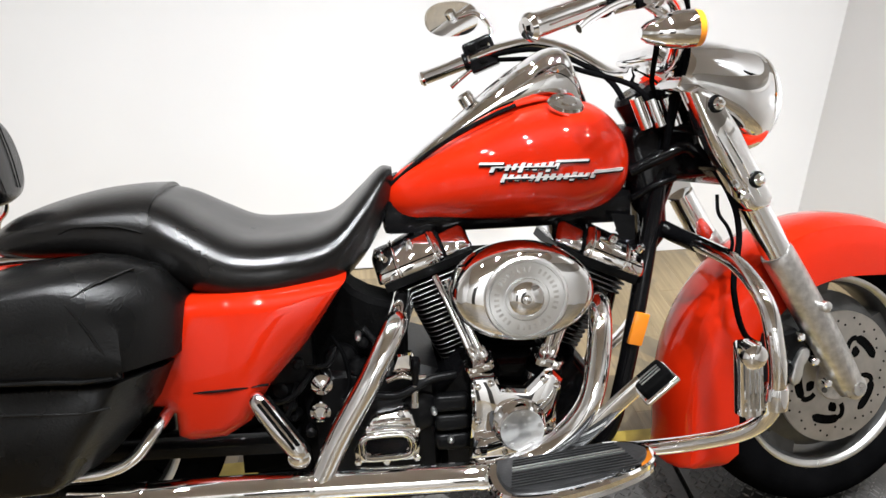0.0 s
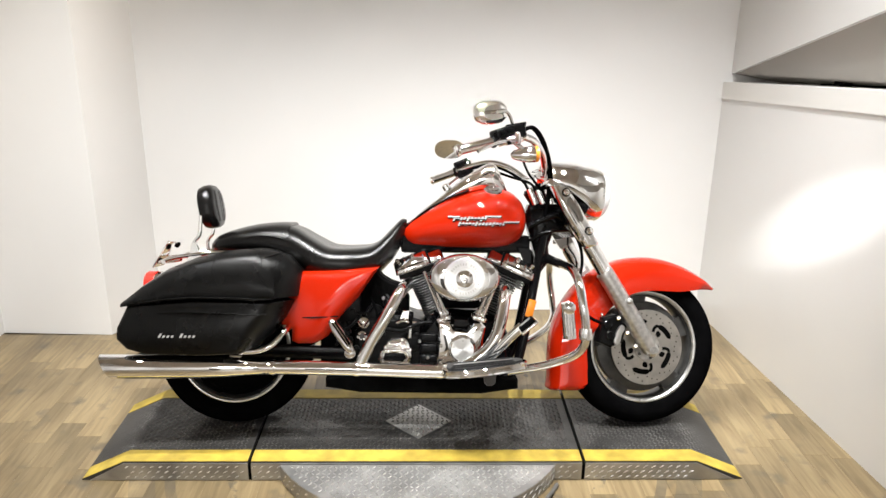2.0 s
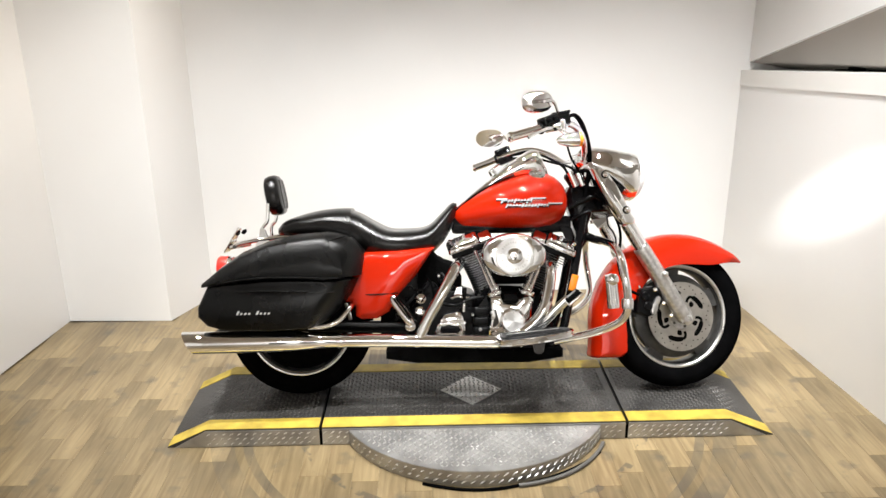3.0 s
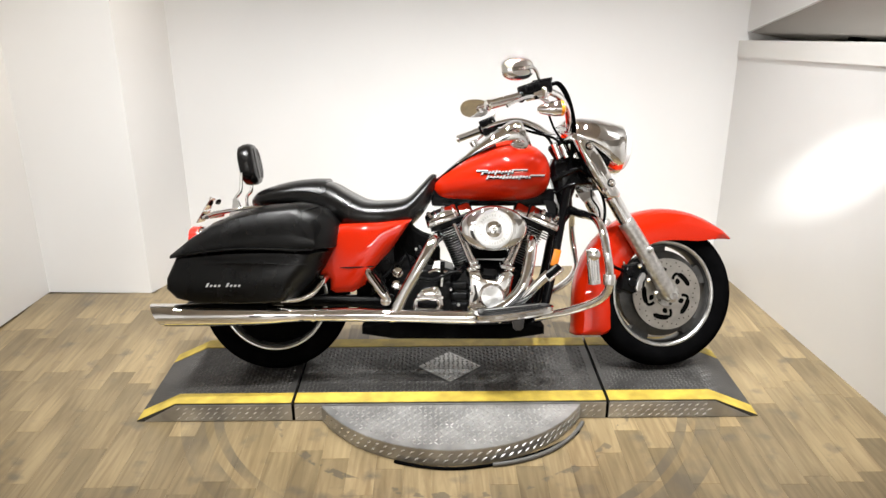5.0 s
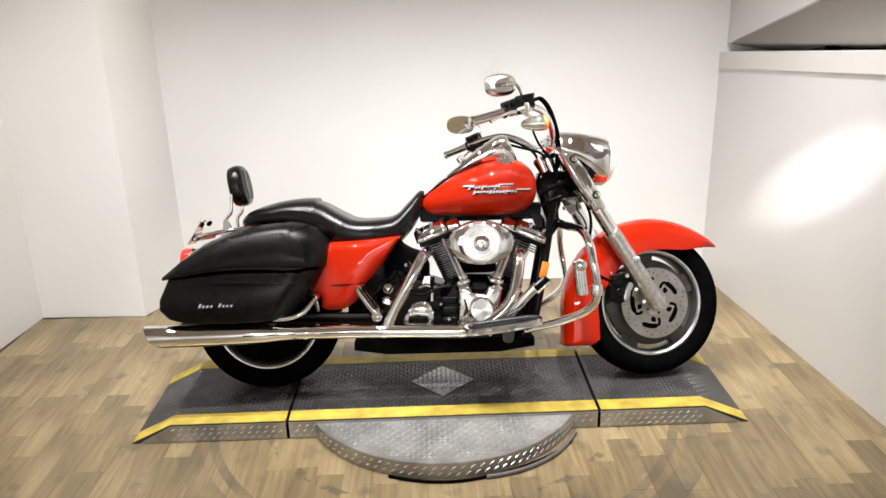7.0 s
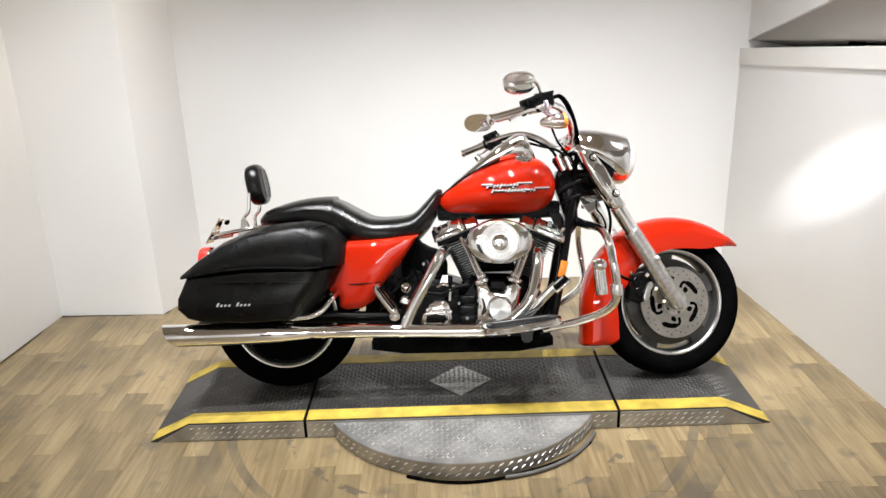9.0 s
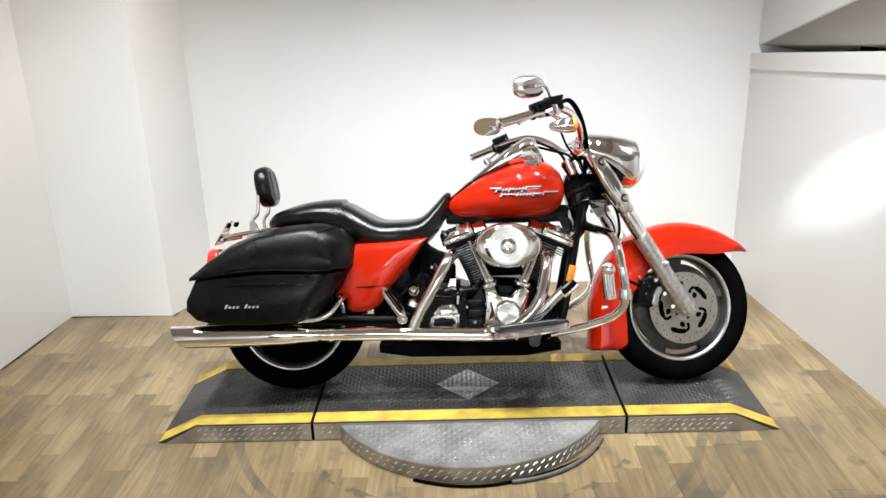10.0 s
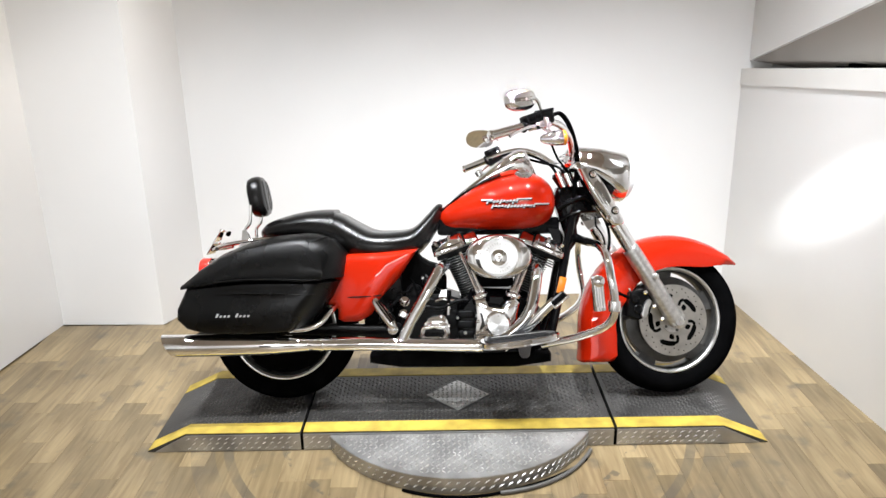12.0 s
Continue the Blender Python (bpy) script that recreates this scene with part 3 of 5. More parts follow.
def rotor(x, y, m, parent):
    """A slotted, drilled brake disc."""
    bm = lathe([(0.03, y - 0.003), (0.145, y - 0.003), (0.145, y + 0.003), (0.03, y + 0.003), (0.03, y - 0.003)], (x, 0, AXLE), axis=(0, 1, 0), sides=72, caps=False)
    disc = add("brake_disc", bm, ROTORM, "drilled steel brake disc", parent, m)
    for k in range(5):
        a0 = 2 * math.pi * k / 5 + 0.3
        for r0, r1, span in ((0.1, 0.094, 0.75), (0.066, 0.07, 0.32)):
            rings = []
            for f in np.linspace(0, 1, 9):
                a, rr = a0 + span * f + (0.35 if r0 < 0.09 else 0), r0 + (r1 - r0) * f
                half = 0.0102 * math.sqrt(max(0.05, 1 - (2 * f - 1) ** 6))
                rings.append([(x + q * math.cos(a), yy, AXLE + q * math.sin(a)) for q, yy in ((rr - half, y - 0.0032), (rr + half, y - 0.0032), (rr + half, y + 0.0032), (rr - half, y + 0.0032))])
            add("disc_slot", loft(rings), MATT, "dark curved slot", disc, m)
        turn_in = [(x + q * math.cos(a0 + 0.75 + b), y - 0.0026, AXLE + q * math.sin(a0 + 0.75 + b)) for q, b in ((0.094, -0.02), (0.088, 0.07), (0.076, 0.12), (0.064, 0.1))]
        add("disc_slot", tube(turn_in, 0.0075, 8, 5, flat=0.12), MATT, "dark curved slot", disc, m)
    add("disc_carrier", lathe([(0.02, y - 0.006), (0.05, y - 0.006), (0.052, y - 0.003), (0.052, y + 0.004), (0.02, y + 0.004)], (x, 0, AXLE), axis=(0, 1, 0)), CAST, "", disc, m)
    for k in range(5):
        a = 2 * math.pi * k / 5
        add("disc_bolt", lathe([(0.006, 0), (0.006, 0.004), (0.003, 0.005)], (x + 0.042 * math.cos(a), y - 0.006, AXLE + 0.042 * math.sin(a)), sides=10), DARKCAST, "", disc, m)
    for k in range(40):
        a, r = 2 * math.pi * k / 40, 0.114 + 0.009 * (k % 3)
        add("drill_hole", lathe([(0.0026, 0), (0.0026, 0.0006)], (x + r * math.cos(a), y - 0.0032, AXLE + r * math.sin(a)), sides=8), MATT, "", disc, m)


front_wheel = wheel("front_wheel", 0.795, STEER, "black front tyre on a cast alloy wheel", RIMDARK)
rotor(0.795, -0.078, STEER, front_wheel)
rear_wheel = wheel("rear_wheel", -0.79, None, "black rear tyre on a cast alloy wheel", MATT)


def fender(x, rows, half, crown, m, label, name):
    """A mudguard: rows of angle, outer and inner radius."""
    rings = []
    for a, ro, ri in curve(rows, 5):
        c, s = math.cos(radians(a)), math.sin(radians(a))
        narrow = min(1.0, (ro - ri) / 0.06)
        half_a = half * (0.55 + 0.45 * narrow)
        prof = [(ri, -half_a), ((ri + ro) / 2, -half_a - 0.004 * narrow), (ri + (ro - ri) * 0.65, -half_a), (ri + (ro - ri) * 0.83, -half_a * 0.92), (ro - 0.06 * (ro - ri), -half_a * 0.68), (ro, -half_a * 0.3)]
        prof = prof + [(r, -y) for r, y in reversed(prof)]
        inner = [(max(r - 0.005, ri), y * 0.95) for r, y in reversed(prof)]
        rings.append([(x + r * c, y, AXLE + r * s) for r, y in prof + inner])
    return add(name, loft(rings), RED, label, m=m)


fender(0.795, [(37, 0.374, 0.362), (44, 0.367, 0.318), (55, 0.36, 0.262), (69, 0.354, 0.232), (90, 0.35, 0.218), (128, 0.354, 0.214), (153, 0.36, 0.216), (168, 0.364, 0.232), (180, 0.369, 0.246), (190, 0.378, 0.25), (196, 0.388, 0.255), (200, 0.4, 0.262), (203, 0.41, 0.267), (205, 0.388, 0.271), (208, 0.349, 0.278), (211, 0.318, 0.287), (212.3, 0.305, 0.293)], 0.088, 0, STEER, "deep glossy red front mudguard", "front_fender")
fender(-0.79, [(30, 0.345, 0.29), (60, 0.348, 0.28), (90, 0.362, 0.26), (120, 0.368, 0.25), (150, 0.37, 0.26), (165, 0.37, 0.29)], 0.1, 0, None, "glossy red rear mudguard", "rear_fender")

# tank, console, seat
ring_rows = [(-0.152, 0.716, 0.012, 0.015), (-0.135, 0.722, 0.032, 0.045), (-0.10, 0.732, 0.055, 0.075), (-0.04, 0.748, 0.072, 0.105), (0.04, 0.764, 0.094, 0.132), (0.12, 0.778, 0.11, 0.15), (0.20, 0.785, 0.116, 0.16), (0.26, 0.786, 0.108, 0.156), (0.30, 0.782, 0.085, 0.135), (0.32, 0.780, 0.058, 0.105), (0.331, 0.779, 0.02, 0.06)]
add("fuel_tank", loft([oval(x, 0, z, w, h, 2.35, 40) for x, z, h, w in curve(ring_rows, 4)]), RED, "glossy red teardrop fuel tank", sharp=60)
con_rows = [(-0.145, 0.735, 0.012, 0.03), (-0.08, 0.785, 0.022, 0.042), (0.0, 0.848, 0.022, 0.05), (0.07, 0.895, 0.03, 0.058), (0.13, 0.925, 0.042, 0.064), (0.18, 0.942, 0.053, 0.064), (0.215, 0.938, 0.053, 0.06), (0.24, 0.905, 0.035, 0.05), (0.26, 0.88, 0.015, 0.035)]
console = add("tank_console", loft([oval(x, 0, z, w, h, 2.8, 28) for x, z, h, w in curve(con_rows, 4)]), CHROME, "chrome instrument console along the tank top", sharp=60)
add("speedometer", lathe([(0.05, 0), (0.053, 0.006), (0.05, 0.011), (0.046, 0.009)], (0.14, 0, 0.955), (-0.45, 0, 0.89)), CHROME, "", console)
add("speedometer_dial", lathe([(0.045, 0.0095), (0.045, 0.0102)], (0.14, 0, 0.955), (-0.45, 0, 0.89)), MATT, "black dial", console)
add("ignition_switch", lathe([(0.016, 0), (0.016, 0.02), (0.012, 0.024)], (0.03, -0.01, 0.895), (-0.5, 0, 0.85)), CHROME, "", console)
add("tank_strap", tube([(-0.14, -0.035, 0.742), (-0.06, -0.062, 0.808), (0.03, -0.07, 0.86), (0.11, -0.068, 0.893)], 0.0045, 8), BLACK, "", console)
add("fuel_cap", lathe([(0.034, 0), (0.035, 0.006), (0.031, 0.011), (0.02, 0.013), (0.018, 0.016), (0.006, 0.017)], (0.2, -0.088, 0.888), (0.1, -0.45, 0.88)), CHROME, "chrome screw-on fuel cap")

def tank_side(x, z):
    """The tank's outer face on its right side."""
    rows = curve(ring_rows, 12)
    _, cz, h, w = min(rows, key=lambda q: abs(q[0] - x))
    return -w * max(0.0, 1 - (abs(z - cz) / h) ** 2.35) ** (1 / 2.35)


badge = None
marks = [(0.028, 0.793, 0.045, 0.004), (0.165, 0.796, 0.06, 0.004), (0.235, 0.7745, 0.06, 0.005)]
marks += [(0.05 + 0.0125 * k, 0.786 + 0.0015 * (k % 2), 0.0075, 0.017 if k % 4 == 0 else 0.011) for k in range(10)] + [(0.055, 0.787, 0.11, 0.0025)]
marks += [(0.068 + 0.0125 * k, 0.767 + 0.001 * (k % 2), 0.0075, 0.015 if k % 5 == 0 else 0.010) for k in range(14)] + [(0.072, 0.7675, 0.15, 0.0025)]
for x, z, wide, tall in marks:
    y = tank_side(x + wide / 2, z)
    slope = math.degrees(math.atan2(tank_side(x + wide, z) - tank_side(x, z), wide))
    face = math.degrees(math.atan2(tank_side(x, z + 0.01) - tank_side(x, z - 0.01), 0.02))
    bm = bmesh.new()
    loft([[(u * wide / 2 + v * tall * 0.25, y0, v * tall / 2) for u, v in ((-1, -1), (1, -1), (1, 1), (-1, 1))] for y0 in (0.004, -0.002)], bm=bm)
    ob = add("badge_mark" if badge else "tank_badge", bm, BADGE, "" if badge else "slanted chrome badge shapes", badge, pose(x + wide / 2, y - 0.001, z, -face, 0, slope))
    badge = badge or ob
    back = loft([[(u * (wide / 2 + 0.0008) + v * tall * 0.25 + 0.001, y0, v * (tall / 2 + 0.0012) - 0.0022) for u, v in ((-1, -1), (1, -1), (1, 1), (-1, 1))] for y0 in (0.004, -0.0008)])
    add("badge_outline", back, BLACK, "", badge, pose(x + wide / 2, y - 0.001, z, -face, 0, slope))

front_seat = [(-0.128, 0.765, 0.022, 0.035), (-0.15, 0.735, 0.052, 0.075), (-0.19, 0.685, 0.065, 0.12), (-0.25, 0.636, 0.066, 0.165), (-0.33, 0.626, 0.066, 0.19), (-0.41, 0.627, 0.068, 0.195), (-0.47, 0.644, 0.08, 0.19), (-0.53, 0.669, 0.089, 0.175), (-0.575, 0.685, 0.086, 0.158)]
front_seat = [(x, z - 0.008, h, w) for x, z, h, w in front_seat]
def dished(x, z, h, w, deep):
    """A seat section, hollowed between its bolsters."""
    out = []
    for px, py, pz in oval(x, 0, z, w, h, 2.6, 44):
        if pz > z:
            f = abs(py) / w
            pz -= deep * max(0.0, 1 - (f / 0.8) ** 2) ** 1.2 * (pz - z) / h
        out.append((px, py, pz))
    return out


seat = add("rider_seat", loft([dished(x, z, h, w, 0.014 * max(0.0, min(1, (-0.17 - x) / 0.12)) * max(0.25, min(1, (x + 0.62) / 0.12))) for x, z, h, w in curve(front_seat, 6)]), LEATHER, "scooped black leather rider seat", sharp=60)
pillion = [(-0.565, 0.688, 0.087, 0.16), (-0.62, 0.702, 0.073, 0.15), (-0.70, 0.708, 0.059, 0.142), (-0.78, 0.70, 0.048, 0.13), (-0.84, 0.692, 0.034, 0.105), (-0.866, 0.684, 0.018, 0.07)]
pillion = [(x, z - 0.01, h, w) for x, z, h, w in pillion]
add("pillion_seat", loft([oval(x, 0, z, w, h, 2.6, 36) for x, z, h, w in curve(pillion, 5)]), LEATHER, "black leather passenger seat", sharp=60)
seam = [(x, w * math.cos(a), z + h * math.sin(a)) for x, z, h, w in ((-0.572, 0.677, 0.085, 0.161),) for a in np.linspace(0.3, math.pi * 2 - 2.4, 24)]
add("seat_seam", tube([(x, -y, z) for x, y, z in seam], 0.0028, 8, 1, False), LEATHER, "", seat)
add("seat_seam", tube([(-0.575, -0.157, 0.705), (-0.62, -0.15, 0.716), (-0.69, -0.141, 0.716), (-0.72, -0.139, 0.706)], 0.002, 8), LEATHER, "", seat)

# backrest and rack
pad = loft([[(dx, y, z) for _, y, z in oval(0, 0, 0, 0.098 * k, 0.084 * k, 2.6, 36)] for dx, k in ((-0.03, 0.8), (-0.024, 0.94), (-0.008, 1.0), (0.012, 1.0), (0.024, 0.93), (0.032, 0.75))])
backrest = add("backrest", pad, LEATHER, "padded black leather passenger backrest", m=pose(-0.885, 0, 0.822, 0, -10, 0))
for y in (-0.045, 0.035):
    add("backrest_seam", tube([(0.034, y * 0.8, -0.06), (0.0345, y, 0.0), (0.034, y * 0.85, 0.06)], 0.0014, 6), LEATHER, "", backrest, pose(-0.885, 0, 0.822, 0, -10, 0))
for y in (-0.095, 0.095):
    add("backrest_post", tube([(-0.925, y, 0.64), (-0.925, y, 0.69), (-0.905, y, 0.72), (-0.90, y, 0.79)], 0.0075, 10), CHROME, "chrome backrest post", backrest)
rack = add("sissy_bar_plate", plate([(-0.955, 0.615), (-0.885, 0.62), (-0.90, 0.65), (-0.915, 0.69), (-0.935, 0.69), (-0.94, 0.65)], ((-0.105, 0.002), (-0.101, 0), (-0.095, 0), (-0.091, 0.002))), CHROME, "chrome backrest mounting plate")
for y in (-0.1, 0.1):
    add("rack_rail", tube([(-0.72, y, 0.655), (-0.85, y, 0.652), (-1.0, y * 0.95, 0.632), (-1.06, y * 0.8, 0.61)], 0.009, 10), CHROME, "chrome rack rail", rack)
add("rack_crossbar", tube([(-1.04, -0.1, 0.615), (-1.05, 0, 0.62), (-1.04, 0.1, 0.615)], 0.008, 10), CHROME, "", rack)
holder = add("number_plate_holder", box((0.006, 0.19, 0.115), (-1.06, 0.02, 0.64), 0.003, (0, 32, 0)), CHROME, "chrome number plate holder with black bolts")
add("holder_frame", box((0.012, 0.2, 0.012), (-1.028, 0.02, 0.688), 0.003, (0, 32, 0)), CHROME, "", holder)
for by, up in ((-0.052, 0.034), (-0.052, -0.03), (0.06, 0.034)):
    add("holder_bolt", lathe([(0.0125, -0.002), (0.0125, 0.006), (0.008, 0.01), (0.003, 0.011)], (-1.056 + 0.53 * up, by, 0.643 + 0.85 * up), (0.85, 0, -0.53), 14), MATT, "black bolt", holder)
add("holder_bracket", tube([(-1.045, -0.06, 0.615), (-1.02, -0.07, 0.618), (-0.98, -0.08, 0.625)], 0.009, 10), CHROME, "", holder)
tail = add("tail_lamp", lathe([(0.04, 0), (0.044, 0.02), (0.044, 0.046), (0.037, 0.056), (0.01, 0.06)], (-1.065, -0.05, 0.53), (-1, 0, 0.05)), REDLENS, "round red tail lamp")
add("tail_lamp_housing", lathe([(0.028, -0.06), (0.042, -0.01), (0.047, 0.006), (0.047, 0.016)], (-1.065, -0.05, 0.53), (-1, 0, 0.05)), CHROME, "", tail)
# saddlebag
body = [(-1.10, 0.484), (-0.87, 0.506), (-0.60, 0.503), (-0.545, 0.493), (-0.575, 0.43), (-0.61, 0.385), (-0.662, 0.325), (-0.70, 0.305), (-0.86, 0.298), (-1.04, 0.304), (-1.105, 0.322), (-1.142, 0.36), (-1.14, 0.40)]
rings = []
for y, inset, lead in ((-0.15, 0.012, 0.02), (-0.16, 0.0, 0.02), (-0.22, 0.0, 0.02), (-0.26, 0.001, 0.008), (-0.29, 0.003, -0.02), (-0.312, 0.008, -0.042), (-0.326, 0.014, -0.052), (-0.332, 0.026, -0.062)):
    mid_x, mid_z = -0.86, 0.4
    rings.append([(x + (mid_x - x) * inset * 3.2 + lead * max(0.0, min(1.0, (x + 0.72) / 0.1)), y, z + (mid_z - z) * inset * 5) for x, z in body])
bag = add("saddlebag", loft(rings), VINYL, "black leather-covered saddlebag", sharp=55)
lid_top = [(-1.118, 0.49), (-1.05, 0.552), (-0.97, 0.605), (-0.87, 0.645), (-0.765, 0.668), (-0.645, 0.678), (-0.60, 0.672), (-0.545, 0.652), (-0.503, 0.60)]
lid_low = [(-1.112, 0.48), (-1.04, 0.491), (-0.96, 0.503), (-0.87, 0.51), (-0.78, 0.51), (-0.69, 0.507), (-0.64, 0.504), (-0.598, 0.502), (-0.51, 0.51)]
rings = []
for y, k, lead in ((-0.15, 0.9, 0.0), (-0.165, 0.975, 0.0), (-0.215, 1.0, 0.0), (-0.25, 0.985, 0.012), (-0.29, 0.9, 0.055), (-0.303, 0.85, 0.07), (-0.311, 0.79, 0.082), (-0.327, 0.42, 0.075), (-0.335, 0.1, 0.07), (-0.33, 0.02, 0.07)):
    def front(x):
        return x - lead * max(0.0, min(1.0, (x + 0.72) / 0.16))
    rings.append([(front(x0 + (x1 - x0) * k), y, z0 + (z1 - z0) * k) for (x0, z0), (x1, z1) in zip(lid_low, lid_top)] + [(front(x), y, z - 0.004) for x, z in reversed(lid_low)])
add("saddlebag_lid", loft(rings), VINYL, "black leather saddlebag lid", bag, sharp=55)
add("lid_seam", tube([(-1.105, -0.322, 0.482), (-1.03, -0.334, 0.493), (-0.96, -0.338, 0.504), (-0.87, -0.339, 0.511), (-0.78, -0.338, 0.511), (-0.69, -0.337, 0.508), (-0.64, -0.334, 0.504), (-0.585, -0.325, 0.506)], 0.0035, 8), VINYL, "", bag)
add("body_seam", tube([(-1.11, -0.312, 0.445), (-1.03, -0.327, 0.452), (-0.9, -0.3335, 0.458), (-0.76, -0.3335, 0.456), (-0.66, -0.3315, 0.45), (-0.61, -0.322, 0.452)], 0.002, 8), VINYL, "", bag)
add("bag_seam", tube([(-0.665, -0.309, 0.632), (-0.64, -0.317, 0.6), (-0.612, -0.326, 0.555), (-0.585, -0.332, 0.508)], 0.0028, 8), VINYL, "", bag)
add("bag_seam", tube([(-1.04, -0.303, 0.545), (-0.95, -0.305, 0.59), (-0.82, -0.306, 0.625), (-0.74, -0.307, 0.634), (-0.665, -0.309, 0.632), (-0.62, -0.285, 0.65), (-0.57, -0.24, 0.662)], 0.0025, 8), VINYL, "", bag)
script = bmesh.new()
for k in range(9):
    x, tall = -0.985 + 0.0148 * k, 0.014 if k in (0, 5) else 0.0075
    if k != 4:
        loft([[(x + a + b * 0.5, y, 0.37 + b) for a, b in ((0, 0), (0.0075, 0), (0.0075, tall), (0, tall))] for y in (-0.332, -0.3345)], bm=script)
add("bag_script", script, BADGE, "small silver script badge", bag)
add("bag_guard", tube([(-0.72, -0.27, 0.308), (-0.65, -0.275, 0.314), (-0.60, -0.27, 0.335), (-0.565, -0.25, 0.375), (-0.55, -0.2, 0.39)], 0.011, 12), CHROME, "chrome saddlebag guard tube")
add("bag_bracket", box((0.32, 0.1, 0.02), (-0.93, -0.25, 0.285), 0.004), MATT, "black saddlebag bracket")

# side cover
cover = [(-0.62, 0.40), (-0.56, 0.39), (-0.545, 0.378), (-0.545, 0.335), (-0.52, 0.322), (-0.455, 0.325), (-0.41, 0.352), (-0.37, 0.42), (-0.30, 0.495), (-0.225, 0.607), (-0.36, 0.597), (-0.506, 0.59), (-0.545, 0.52)]
sidecover = add("side_cover", plate(cover, ((-0.12, 0.0), (-0.18, 0), (-0.196, 0.002), (-0.208, 0.007), (-0.216, 0.015), (-0.221, 0.025), (-0.2235, 0.034))), RED, "glossy red side cover below the seat", sharp=50)
add("cover_groove", tube([(-0.548, -0.216, 0.424), (-0.46, -0.2245, 0.426), (-0.372, -0.218, 0.429)], 0.0025, 6), BLACK, "", sidecover)

# engine
engine = add("crankcase", plate([(-0.06, 0.17), (0.22, 0.17), (0.27, 0.24), (0.255, 0.36), (0.21, 0.42), (-0.02, 0.43), (-0.075, 0.36)], ((0.15, 0.02), (0.13, 0), (-0.13, 0), (-0.155, 0.02))), BLACK, "black engine crankcase")
add("carburettor", box((0.15, 0.16, 0.16), (0.08, -0.02, 0.52), 0.02), MATT, "black carburettor between the cylinders")
add("frame_backbone", box((0.5, 0.1, 0.07), (0.1, 0, 0.685), 0.015), BLACK, "black frame backbone under the tank")
add("gearbox", plate([(-0.31, 0.2), (-0.06, 0.18), (-0.06, 0.40), (-0.12, 0.42), (-0.27, 0.42), (-0.32, 0.36)], ((0.14, 0.02), (0.12, 0), (-0.13, 0), (-0.15, 0.02))), SEMI, "black gearbox casing")
for k in range(3):
    add("gearbox_rib", box((0.068, 0.035, 0.034), (-0.04, -0.155, 0.262 + 0.04 * k), 0.012, segments=3), SEMI)
add("oil_pan", plate([(-0.43, 0.145), (-0.30, 0.125), (0.16, 0.12), (0.30, 0.14), (0.30, 0.175), (0.2, 0.2), (-0.3, 0.21), (-0.43, 0.18)], ((0.13, 0.01), (0.12, 0), (-0.12, 0), (-0.135, 0.01))), MATT, "black oil pan and lower frame")
gear_cover = add("gearbox_cover", plate([(-0.233, 0.252), (-0.222, 0.236), (-0.12, 0.234), (-0.103, 0.25), (-0.102, 0.284), (-0.112, 0.325), (-0.128, 0.346), (-0.16, 0.342), (-0.194, 0.333), (-0.212, 0.3), (-0.232, 0.268)], ((-0.14, 0), (-0.172, 0), (-0.18, 0.005), (-0.183, 0.014)), 2), CHROME, "chrome gearbox side cover")
add("cover_rim", tube([(-0.216, -0.187, 0.262), (-0.212, -0.187, 0.292), (-0.17, -0.187, 0.298), (-0.128, -0.187, 0.294), (-0.118, -0.187, 0.27), (-0.13, -0.187, 0.252), (-0.17, -0.187, 0.249), (-0.208, -0.187, 0.251), (-0.216, -0.187, 0.262)], 0.0065, 10, 5), CHROME, "", gear_cover)
# Black plate inside the rim stands for a dark reflection in the chrome.
add("cover_reflection", plate([(-0.209, 0.268), (-0.2, 0.257), (-0.136, 0.256), (-0.124, 0.268), (-0.13, 0.288), (-0.17, 0.292), (-0.206, 0.288)], ((-0.18, 0), (-0.1865, 0.002))), BLACK, "black plate standing for a dark reflection", gear_cover)
for bz, x0, x1 in ((0.305, -0.205, -0.118), (0.32, -0.192, -0.122)):
    add("cover_tier", tube([(x0, -0.184, bz), ((x0 + x1) / 2, -0.187, bz + 0.004), (x1, -0.184, bz)], 0.0055, 10), CHROME, "", gear_cover)
for bx, bz in ((-0.224, 0.243), (-0.112, 0.243), (-0.14, 0.338), (-0.20, 0.31), (-0.11, 0.30), (-0.17, 0.24)):
    add("cover_bolt", lathe([(0.007, 0), (0.007, 0.008), (0.004, 0.011)], (bx, -0.178, bz), sides=12), CHROME, "", gear_cover)
CYL = (((-0.008, 0.40), (-0.076, 0.59)), ((0.184, 0.40), (0.267, 0.582)))


def rocker_section(top, half, low):
    """A cover's outline across the bike, with sloping shoulders."""
    return [(-half, low), (-half - 0.002, low + 0.006), (-half, top - 0.03), (-half + 0.006, top - 0.022), (-half + 0.03, top - 0.003), (-half + 0.037, top), (half - 0.037, top), (half - 0.03, top - 0.003), (half - 0.006, top - 0.022), (half, top - 0.03), (half + 0.002, low + 0.006), (half, low)]


